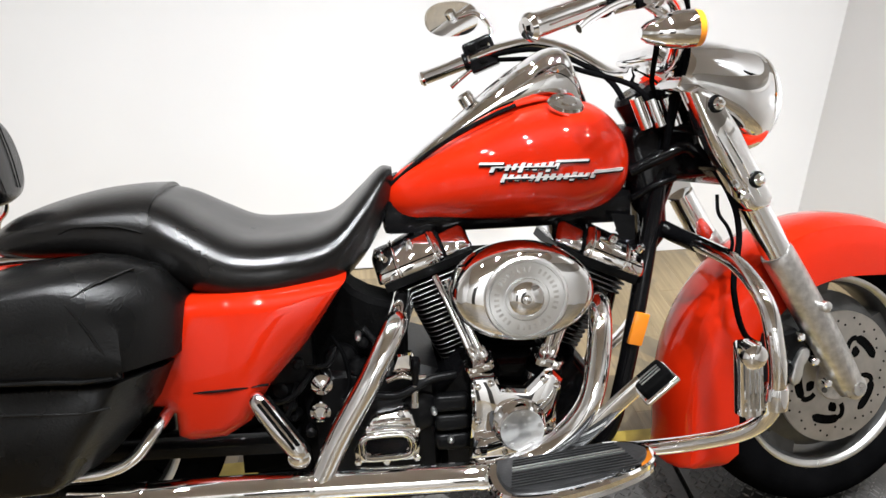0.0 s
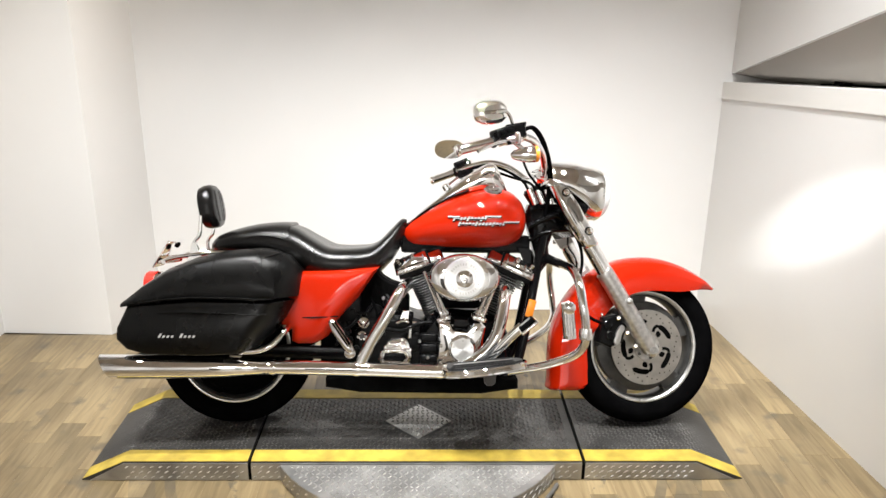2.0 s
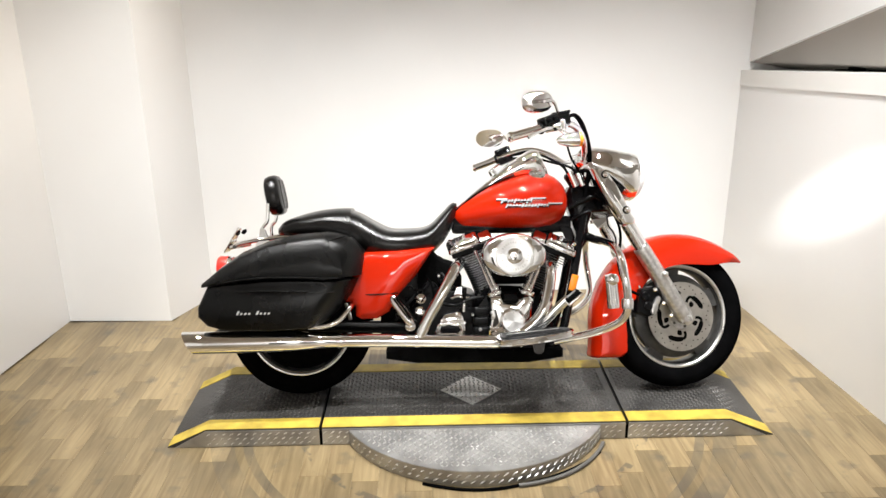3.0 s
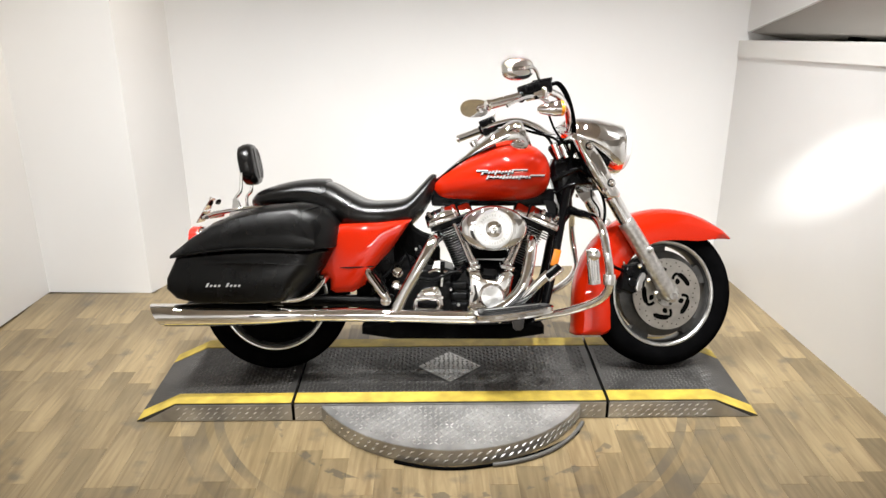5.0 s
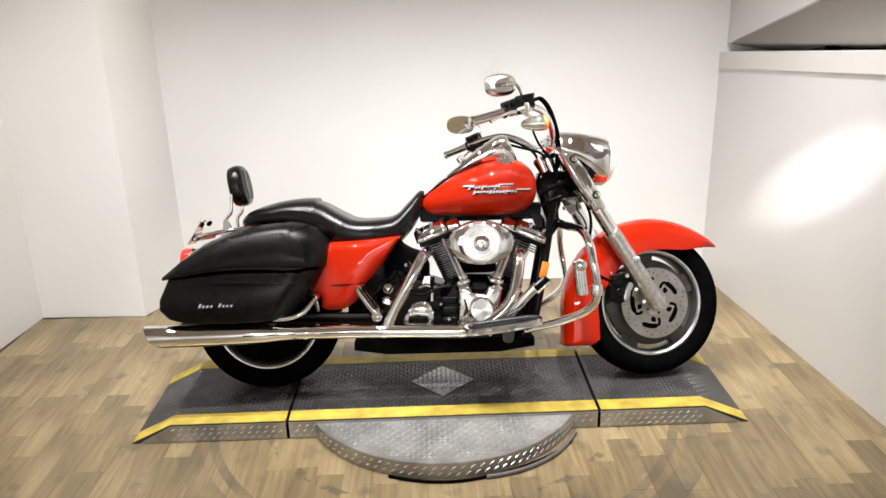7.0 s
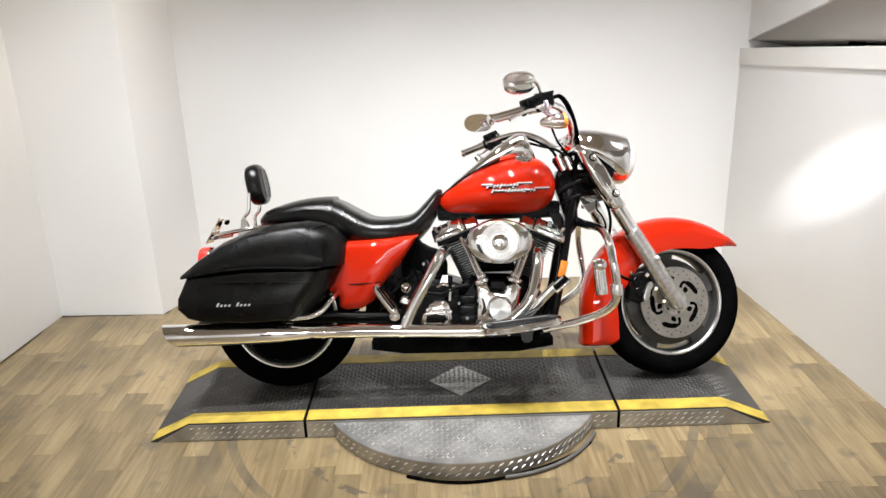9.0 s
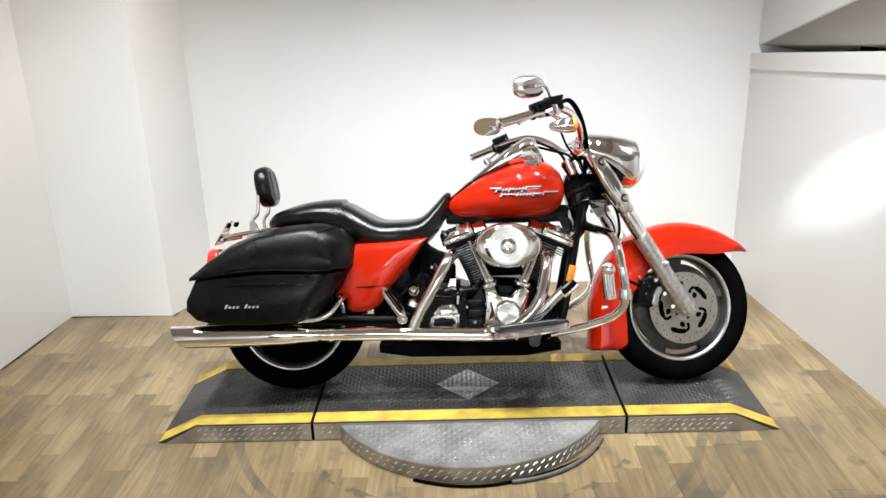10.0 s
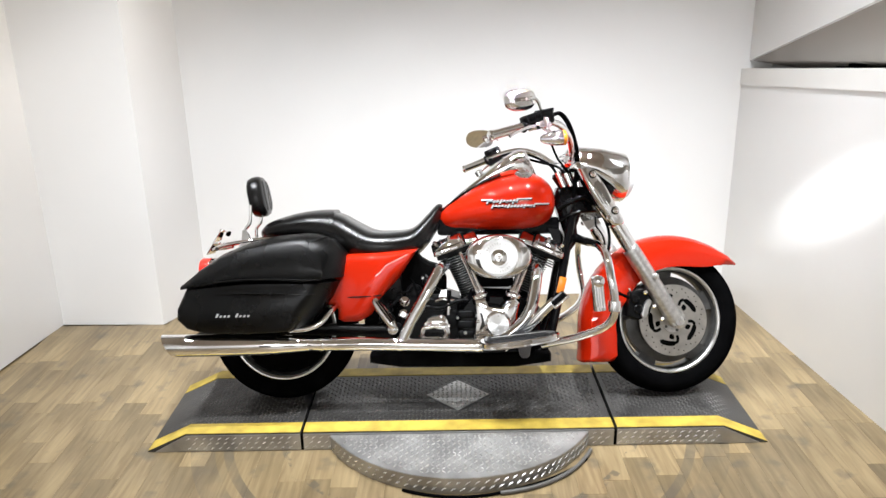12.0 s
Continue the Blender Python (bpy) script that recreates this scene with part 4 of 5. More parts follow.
for (bx, bz), (tx, tz) in CYL:
    d = Vector((tx - bx, 0, tz - bz))
    length, tilt = d.length, math.degrees(math.atan2(d.x, d.z))
    way = 1 if tx < 0.1 else -1
    cyl = add("cylinder", lathe([(0.045, 0), (0.05, length)], (bx, -0.02, bz), d, 28), BLACK, "black finned engine cylinder")
    mid = Vector((bx, -0.02, bz))
    for k in range(19):
        f = k / 18
        w = 0.082 + 0.034 * f + (0.038 if k > 14 else 0)
        spot = mid + d * (0.04 + 0.9 * f)
        flat = [(px, py) for _, px, py in oval(0, 0, 0, w / 2, 0.083, 4.0 if k < 15 else 6.0, 28)]
        fin = loft([[(px * g, py * g, h) for px, py in flat] for g, h in ((0.985, -0.0018), (1, -0.0006), (1, 0.0006), (0.985, 0.0018))])
        add("fin", fin, FIN, "", cyl, pose(*spot, 0, tilt, 0))
        rim_edge = [(px * 1.003, py * 1.003) for px, py in flat if py < -0.02]
        rim_edge.sort()
        add("fin_edge", loft([[(px, py, 0.0002), (px, py - 0.0004, 0.0006), (px, py, 0.0011), (px, py + 0.001, 0.0006)] for px, py in rim_edge]), FINEDGE, "machined bright fin edge", cyl, pose(*spot, 0, tilt, 0))
    head = pose(tx + 0.012 * way, -0.02, tz - 0.004, 0, tilt, 0) @ Matrix.Diagonal((way, 1, 1, 1))
    base = loft([[(x, y, z) for y, z in ((-0.086, -0.004), (-0.089, 0.0), (-0.089, 0.014), (0.09, 0.014), (0.09, -0.004))] for x in (-0.092, 0.088)])
    rocker = add("rocker_base", base, FIN, "black cylinder head", m=head)
    rings = [[(x, y, z) for y, z in rocker_section(t, h, 0.015)] for x, t, h in ((-0.101, 0.05, 0.078), (-0.098, 0.06, 0.084), (-0.09, 0.066, 0.087), (-0.06, 0.07, 0.088), (0.028, 0.07, 0.088), (0.033, 0.066, 0.086))]
    add("rocker_cover", loft(rings), CHROME, "rounded chrome rocker cover", rocker, head, 60)
    add("rocker_end", loft([[(x, y, z) for y, z in rocker_section(t, h, 0.017)] for x, t, h in ((0.037, 0.052, 0.078), (0.04, 0.058, 0.082), (0.08, 0.058, 0.08), (0.088, 0.053, 0.076), (0.092, 0.045, 0.07))]), CHROME, "chrome rocker end cover", rocker, head, 60)
    add("rocker_joint", loft([[(x, y, z) for y, z in rocker_section(0.062, 0.082, 0.017)] for x in (0.0325, 0.0375)]), MATT, "", rocker, head)
    for x in (-0.056, 0.02):
        add("rocker_band", loft([[(x + o, y, z) for y, z in rocker_section(0.0715 + e, 0.0893 + e, 0.0155)] for o, e in ((-0.004, -0.001), (-0.0025, 0.0008), (0.0025, 0.0008), (0.004, -0.001))]), CHROME, "", rocker, head, 60)
    for sx in (-0.08, -0.02):
        add("rocker_bolt", lathe([(0.0085, -0.004), (0.0085, 0.007), (0.006, 0.01), (0.002, 0.0105)], (sx, -0.066, 0.064), (0, -0.5, 0.86), 12), CHROME, "", rocker, head)
    add("rocker_line", loft([[(x, y, z) for y, z in ((-0.0895, 0.0335), (-0.0915, 0.035), (-0.0895, 0.0365))] for x in (-0.09, 0.026)]), MATT, "", rocker, head)

# air cleaner
oval_ring = lambda k, y: [(0.087 + 0.129 * k * math.cos(a), y, 0.572 + 0.087 * k * math.sin(a)) for a in (2 * math.pi * i / 56 for i in range(56))]
aircleaner = add("air_cleaner", loft([oval_ring(k, y) for k, y in ((0.9, -0.16), (0.97, -0.165), (1.0, -0.18), (1.0, -0.222), (0.99, -0.234), (0.965, -0.243), (0.92, -0.249), (0.85, -0.253), (0.7, -0.2565), (0.5, -0.258))]), CHROME, "oval chrome air cleaner cover", sharp=50)
add("cover_disc", lathe([(0.075, 0), (0.075, 0.006), (0.072, 0.009), (0.069, 0.009), (0.068, 0.006), (0.066, 0.006), (0.065, 0.008), (0.041, 0.0075), (0.04, 0.005), (0.037, 0.005), (0.036, 0.010), (0.033, 0.010)], (0.086, -0.257, 0.573)), TURNED, "brushed round insert", aircleaner)
add("cover_badge", lathe([(0.031, 0), (0.031, 0.006), (0.027, 0.009), (0.008, 0.009), (0.007, 0.013), (0.003, 0.014)], (0.086, -0.262, 0.573)), CHROME, "", aircleaner)
letters = bmesh.new()
for k in range(34):
    if k % 8 == 7:
        continue
    a = 2 * math.pi * k / 34
    box((0.0045, 0.001, 0.009), (0.086 + 0.053 * math.cos(a), -0.2645, 0.573 + 0.053 * math.sin(a)), 0, (0, -math.degrees(a) + 90, 0), bm=letters)
tagged(add("engraved_ring", letters, CAST, "ring of engraved marks", aircleaner), kind="stuff")

# cam cover, tappets, pushrods
cam_shape = [(-0.013, 0.24), (0.062, 0.238), (0.125, 0.248), (0.16, 0.292), (0.158, 0.34), (0.168, 0.388), (0.15, 0.408), (0.132, 0.408), (0.112, 0.388), (0.098, 0.374), (0.051, 0.38), (0.038, 0.408), (-0.008, 0.406), (-0.004, 0.336)]
cam_cover = add("cam_cover", plate(cam_shape, ((-0.178, 0.001), (-0.182, 0), (-0.198, 0), (-0.206, 0.006), (-0.208, 0.013))), CHROME, "chrome cam cover", sharp=30)
add("cam_gasket", plate(cam_shape, ((-0.14, 0.006), (-0.179, 0.004))), MATT, "", cam_cover)
for bx, bz in ((0.002, 0.255), (0.055, 0.25), (0.145, 0.30), (0.155, 0.38), (0.005, 0.39), (0.03, 0.395), (0.13, 0.395), (0.004, 0.32), (0.115, 0.262)):
    add("cover_bolt", lathe([(0.0065, 0), (0.0065, 0.007), (0.0035, 0.009)], (bx, -0.204, bz), sides=12), CHROME, "", cam_cover)
add("timing_cover", lathe([(0.05, -0.005), (0.05, 0.002), (0.048, 0.005), (0.047, 0.01), (0.046, 0.028), (0.042, 0.032), (0.004, 0.033)], (0.082, -0.206, 0.311)), CHROME, "round chrome timing cover", cam_cover)
add("timing_disc", lathe([(0.041, 0.0), (0.041, 0.002), (0.003, 0.002)], (0.082, -0.239, 0.311)), TURNED, "brushed round plate", cam_cover)
for k in range(5):
    a = 2 * math.pi * k / 5 + 0.3
    add("cover_screw", lathe([(0.004, 0), (0.004, 0.002)], (0.082 + 0.034 * math.cos(a), -0.241, 0.311 + 0.034 * math.sin(a)), sides=10), CAST, "", cam_cover)
for (px, pz), (qx, qz) in (((0.004, 0.43), (-0.06, 0.585)), ((0.022, 0.43), (-0.038, 0.575)), ((0.142, 0.425), (0.205, 0.57)), ((0.16, 0.425), (0.225, 0.57))):
    rod = add("pushrod_tube", tube([(px, -0.155, pz, 0.0085), (px + (qx - px) * 0.5, -0.14, (pz + qz) / 2, 0.0072), (qx, -0.12, qz, 0.007)], 0.009, 12, smooth=False), CHROME, "chrome pushrod tube")
    add("tube_collar", lathe([(0.01, -0.012), (0.0115, -0.006), (0.0115, 0.008), (0.009, 0.014)], (px, -0.155, pz + 0.006), (qx - px, 0.03, qz - pz), 16), CHROME, "", rod)
for x in (0.016, 0.145):
    way = Vector((-0.3 if x < 0.1 else 0.3, -0.1, 1)).normalized()
    side = way.orthogonal().normalized()
    other = way.cross(side)
    block = add("tappet_block", lathe([(0.03, -0.052), (0.03, -0.02), (0.025, -0.014)], (x, -0.158, 0.412), way, 24), CHROME, "chrome tappet block")
    lobes = []
    for r, h in ((0.027, -0.004), (0.031, -0.001), (0.032, 0.010), (0.029, 0.014), (0.016, 0.017)):
        lobes.append([Vector((x, -0.158, 0.412)) + way * h + (r + 0.0035 * (r > 0.02) * math.copysign(abs(math.cos(4 * a)) ** 0.5, math.cos(4 * a))) * (math.cos(a) * side + math.sin(a) * other) for a in (2 * math.pi * i / 64 for i in range(64))])
    add("tappet_collar", loft(lobes), CHROME, "scalloped chrome collar", block)
    add("tappet_gasket", lathe([(0.035, -0.022), (0.036, -0.018), (0.036, -0.008), (0.034, -0.004)], (x, -0.158, 0.412), way, 28), MATT, "black rubber ring", block)
# exhaust
YX = -0.255
muffler_bm = tube([(-1.185, YX - 0.02, 0.255, 0.0435), (-1.10, YX - 0.02, 0.255, 0.043), (-0.9, YX - 0.015, 0.254, 0.0415), (-0.78, YX - 0.01, 0.253, 0.038), (-0.68, YX, 0.25, 0.029), (-0.60, YX, 0.25, 0.0255)], 0.04, 28)
for v in muffler_bm.verts:
    if v.co.x < -1.15:
        v.co.x -= 0.55 * (v.co.z - 0.262) + 0.004
exhaust = add("muffler", muffler_bm, CHROME, "long chrome slash-cut muffler")

add("header_pipe", tube([(-0.62, YX, 0.25), (-0.45, YX, 0.248), (-0.25, YX, 0.243), (-0.1, YX, 0.238), (0.02, YX, 0.235)], 0.0265, 20), CHROME, "chrome exhaust header shield")
add("rear_pipe", tube([(-0.12, -0.10, 0.535), (-0.135, -0.19, 0.53), (-0.15, -0.235, 0.515), (-0.192, YX, 0.44), (-0.25, YX, 0.34), (-0.29, YX, 0.258)], 0.0222, 18), CHROME, "chrome rear exhaust pipe")
add("front_pipe", tube([(0.245, -0.10, 0.525), (0.243, -0.17, 0.522), (0.234, YX + 0.04, 0.49), (0.222, YX + 0.015, 0.43), (0.203, YX, 0.365), (0.165, YX, 0.31), (0.10, YX, 0.262), (0.02, YX, 0.24), (-0.05, YX, 0.238)], 0.0225, 18), CHROME, "chrome front exhaust pipe")
for x, z in ((-0.30, 0.245), (0.0, 0.237), (-0.60, 0.25)):
    add("pipe_clamp", lathe([(0.029, -0.009), (0.03, 0), (0.029, 0.009)], (x, YX, z), (1, 0, 0), 24), CHROME)

# footboard, pedal, peg, guard
outline = [(0.015, -0.25), (0.10, -0.24), (0.25, -0.255), (0.30, -0.29), (0.305, -0.325), (0.27, -0.36), (0.18, -0.39), (0.08, -0.395), (0.02, -0.37), (0.005, -0.31)]
brd = [(x, z) for x, z in outline]
board = plate([(x, z) for x, z in brd], ((-0.007, 0.004), (-0.004, 0), (0.002, 0.001), (0.004, 0.004), (0.006, 0.001), (0.016, 0), (0.02, 0.004)), 4)
lay = Matrix(((1, 0, 0, 0), (0, 0, 1, 0), (0.10, 1, 0.0, 0.239), (0, 0, 0, 1)))
footboard = add("footboard", board, CHROME, "chrome rider footboard with ribbed rubber", m=lay)
pad_bm = plate([(x, z) for x, z in brd], ((0.0201, 0.016), (0.026, 0.018)), 4)
rubber_pad = add("rubber_pad", pad_bm, PADRUBBER, "ribbed black rubber pad", footboard, lay)
for k in range(11):
    y = -0.277 - 0.0085 * k
    add("rubber_rib", box((0.19 + 0.004 * k, 0.0026, 0.003), (0.15, y, 0.2815), 0.0008, (0, -5.7, 0)), SATIN if k in (3, 4) else PADRUBBER, "", rubber_pad)
pedal = add("brake_pedal", tube([(0.10, -0.245, 0.22), (0.19, -0.262, 0.30), (0.25, -0.27, 0.362), (0.295, -0.275, 0.405)], 0.0175, 12, flat=0.3), CHROME, "brake pedal with black rubber pad")
add("pedal_pad", box((0.064, 0.064, 0.02), (0.309, -0.285, 0.414), 0.0085, (0, -40, 0), 3), MATT, "black rubber pad", pedal)
# Rubber ribs in bright metal, which stands for the glints along them.
for k in (-1, 0, 1):
    add("pedal_rib", box((0.044, 0.0026, 0.003), (0.3025, -0.285 + 0.009 * k, 0.4225), 0.001, (0, -40, 0)), SATIN, "", pedal)
add("pedal_plate", box((0.074, 0.076, 0.012), (0.3155, -0.285, 0.405), 0.0055, (0, -40, 0), 3), CHROME, "", pedal)
peg = add("passenger_peg", tube([(-0.4, -0.235, 0.42, 0.008), (-0.392, -0.238, 0.41, 0.017), (-0.36, -0.25, 0.366, 0.0215), (-0.33, -0.26, 0.324, 0.019), (-0.318, -0.262, 0.308, 0.013)], 0.019, 18, 4), CHROME, "folded chrome passenger footpeg")
for k in (0, 1.1, 2.2):
    add("peg_rubber", tube([(-0.388 + 0.008 * k, -0.2585, 0.411 + 0.006 * k), (-0.33 + 0.008 * k, -0.2805, 0.331 + 0.006 * k)], 0.003, 8, smooth=False), MATT, "", peg)
add("peg_mount", lathe([(0.016, -0.02), (0.02, 0), (0.02, 0.02), (0.012, 0.026)], (-0.325, -0.24, 0.302), (0, -1, 0), 20), CHROME, "", peg)
bar = [(0.395, -0.03, 0.645), (0.435, -0.06, 0.624), (0.46, -0.16, 0.617), (0.476, -0.25, 0.605), (0.487, -0.33, 0.56), (0.496, -0.355, 0.49), (0.507, -0.352, 0.42), (0.508, -0.33, 0.35), (0.475, -0.30, 0.302), (0.40, -0.25, 0.262), (0.329, -0.213, 0.238), (0.26, -0.17, 0.215)]
for side in (1, -1):
    guard = add("engine_guard", tube([(x, y * side, z) for x, y, z in bar], 0.0155, 16), CHROME, "bent chrome engine guard bar")
add("guard_sleeve", tube([(0.398, -0.032, 0.644), (0.435, -0.06, 0.624), (0.453, -0.13, 0.6185)], 0.0172, 16), BLACK, "black clamp sleeve", guard)
add("stand_tab", plate([(0.152, 0.24), (0.21, 0.24), (0.202, 0.19), (0.19, 0.18), (0.172, 0.18), (0.162, 0.19)], ((-0.24, 0.002), (-0.243, 0), (-0.248, 0), (-0.251, 0.002))), CHROME, "chrome tab under the footboard")
high = add("highway_peg", tube([(0.438, -0.37, 0.502), (0.449, -0.366, 0.378)], 0.023, 16, smooth=False), CHROME, "folded chrome highway peg")
for k in range(4):
    add("peg_ridge", tube([(0.424 + 0.0095 * k, -0.392, 0.477), (0.434 + 0.0095 * k, -0.389, 0.39)], 0.003, 6, smooth=False), CHROME, "", high)
add("peg_mount", lathe([(0.02, -0.02), (0.022, 0.01), (0.018, 0.014), (0.008, 0.018)], (0.44, -0.385, 0.488), sides=16), CHROME, "", high)
add("peg_clamp", lathe([(0.022, -0.02), (0.024, 0), (0.022, 0.02)], (0.508, -0.345, 0.39), (0, 0, 1), 16), CHROME, "", high)

# small engine fittings
add("horn_cap", lathe([(0.022, -0.04), (0.024, 0.0), (0.02, 0.012), (0.006, 0.018)], (-0.283, -0.15, 0.397), sides=24), CHROME, "chrome filter housing")
add("oil_filler", lathe([(0.02, -0.03), (0.021, 0.0), (0.019, 0.014), (0.013, 0.016), (0.01, 0.012)], (-0.288, -0.165, 0.349), sides=24), CHROME, "chrome filler cap")
starter = add("starter_plate", plate([(-0.152, 0.408), (-0.108, 0.402), (-0.102, 0.43), (-0.112, 0.446), (-0.14, 0.442)], ((-0.14, 0), (-0.152, 0), (-0.156, 0.004))), CHROME, "small chrome plate above the gearbox")
add("plate_rail", tube([(-0.16, -0.16, 0.396), (-0.135, -0.168, 0.406), (-0.11, -0.168, 0.4), (-0.088, -0.165, 0.398)], 0.0065, 10), CHROME, "", starter)
dipstick = add("dipstick", lathe([(0.007, -0.03), (0.0075, 0.0), (0.0095, 0.004), (0.0095, 0.026), (0.007, 0.032)], (-0.108, -0.172, 0.41), (0.05, 0, 1), 14), BLACK, "black dipstick plug")
add("dipstick_tube", lathe([(0.0075, -0.045), (0.0075, 0.0)], (-0.109, -0.172, 0.388), (0.05, 0, 1), 12), CHROME, "", dipstick)
add("clutch_cover", lathe([(0.04, -0.02), (0.04, 0.004), (0.034, 0.01), (0.012, 0.013), (0.004, 0.013)], (-0.1, -0.15, 0.325), sides=28), SEMI, "black round gearbox cover")
add("hose_nub", tube([(-0.245, -0.165, 0.352), (-0.225, -0.17, 0.358), (-0.205, -0.17, 0.366)], 0.011, 12), SEMI, "black hose stub")
for fx, fz, fr in ((-0.36, 0.385, 0.02), (-0.372, 0.33, 0.016), (-0.34, 0.33, 0.012), (-0.215, 0.42, 0.02), (-0.2, 0.47, 0.014)):
    add("black_fitting", lathe([(fr, -0.03), (fr, 0.004), (fr * 0.7, 0.012), (fr * 0.2, 0.014)], (fx, -0.14, fz), (-0.1, -1, 0.15), 18), SEMI, "black cable fitting")
for (ax, az), (bx, bz), rr in (((-0.4, 0.36), (-0.3, 0.42), 0.006), ((-0.39, 0.31), (-0.33, 0.4), 0.005), ((-0.25, 0.47), (-0.31, 0.43), 0.005), ((-0.2, 0.5), (-0.15, 0.44), 0.006)):
    add("frame_cable", tube([(ax, -0.15, az), ((ax + bx) / 2 + 0.01, -0.165, (az + bz) / 2 - 0.012), (bx, -0.15, bz)], rr, 8), SEMI, "thin black cable")
add("side_wire", tube([(-0.262, -0.15, 0.49), (-0.24, -0.16, 0.455), (-0.232, -0.16, 0.40), (-0.245, -0.165, 0.36)], 0.004, 8), RUBBER, "thin black wire")
add("relay_cover", lathe([(0.03, -0.03), (0.034, 0.0), (0.03, 0.012), (0.02, 0.016)], (-0.245, -0.12, 0.43), (0, -1, 0.1), 24), SEMI, "black round cover")
for bx, bz, br in ((-0.345, 0.36, 0.014), (-0.325, 0.44, 0.011), (-0.075, 0.33, 0.006), (-0.045, 0.27, 0.007), (-0.21, 0.49, 0.006), (-0.31, 0.30, 0.01)):
    add("frame_bolt", lathe([(br, -0.02), (br, 0.006), (br * 0.55, 0.01)], (bx, -0.172 if br < 0.008 else -0.155, bz), sides=12), SATIN if br < 0.008 else SEMI)
add("oil_line", tube([(-0.245, -0.165, 0.36), (-0.2, -0.175, 0.375), (-0.14, -0.175, 0.37), (-0.08, -0.17, 0.395), (-0.03, -0.165, 0.40)], 0.008, 10), SEMI, "black oil hose")
add("battery_box", plate([(-0.45, 0.2), (-0.12, 0.2), (-0.115, 0.48), (-0.135, 0.53), (-0.185, 0.547), (-0.215, 0.565), (-0.245, 0.60), (-0.60, 0.64), (-0.60, 0.38), (-0.45, 0.36)], ((-0.02, 0), (-0.11, 0), (-0.12, 0.01))), MATT, "black battery and oil tank cover")
add("voltage_box", box((0.09, 0.06, 0.11), (-0.34, -0.12, 0.45), 0.012), SEMI, "black electrical box")
add("rear_swingarm", box((0.5, 0.035, 0.05), (-0.58, -0.13, 0.285), 0.01, (0, 2, 0)), BLACK, "black swingarm")

# frame
add("down_tube", tube([(0.415, -0.035, 0.80), (0.39, -0.06, 0.68), (0.355, -0.085, 0.50), (0.325, -0.095, 0.34), (0.29, -0.10, 0.22), (0.22, -0.10, 0.165)], 0.018, 16), BLACK, "black frame down tube")
add("down_tube", tube([(0.415, 0.035, 0.80), (0.39, 0.06, 0.68), (0.355, 0.085, 0.50), (0.325, 0.095, 0.34), (0.29, 0.10, 0.22), (0.22, 0.10, 0.165)], 0.018, 16), BLACK, "black frame down tube")
neck = add("steering_neck", lathe([(0.036, -0.09), (0.044, -0.08), (0.04, 0.0), (0.044, 0.08), (0.036, 0.09)], (0.405, 0, 0.83), AXIS, 28), BLACK, "black steering neck")
add("neck_gusset", plate([(0.33, 0.79), (0.345, 0.84), (0.475, 0.843), (0.497, 0.772), (0.51, 0.735), (0.438, 0.732), (0.42, 0.68), (0.425, 0.62), (0.386, 0.57), (0.36, 0.69)], ((-0.062, 0.022), (-0.055, 0.008), (-0.045, 0), (0.045, 0), (0.055, 0.008))), BLACK, "black frame gusset", neck)
add("neck_hose", tube([(0.34, -0.058, 0.755), (0.39, -0.072, 0.78), (0.44, -0.072, 0.80), (0.47, -0.06, 0.785)], 0.012, 10), BLACK, "glossy black hose", neck)
add("neck_hose", tube([(0.35, -0.05, 0.70), (0.385, -0.066, 0.725), (0.43, -0.066, 0.74)], 0.007, 10), BLACK, "glossy black hose", neck)
add("deflector", plate([(0.30, 0.675), (0.35, 0.668), (0.352, 0.61), (0.325, 0.612)], ((-0.06, 0), (-0.064, 0))), BLACK, "", neck)
add("amber_reflector", box((0.03, 0.012, 0.068), (0.346, -0.112, 0.446), 0.004, (0, 14, 0)), REFLECTOR, "amber side reflector on the frame")

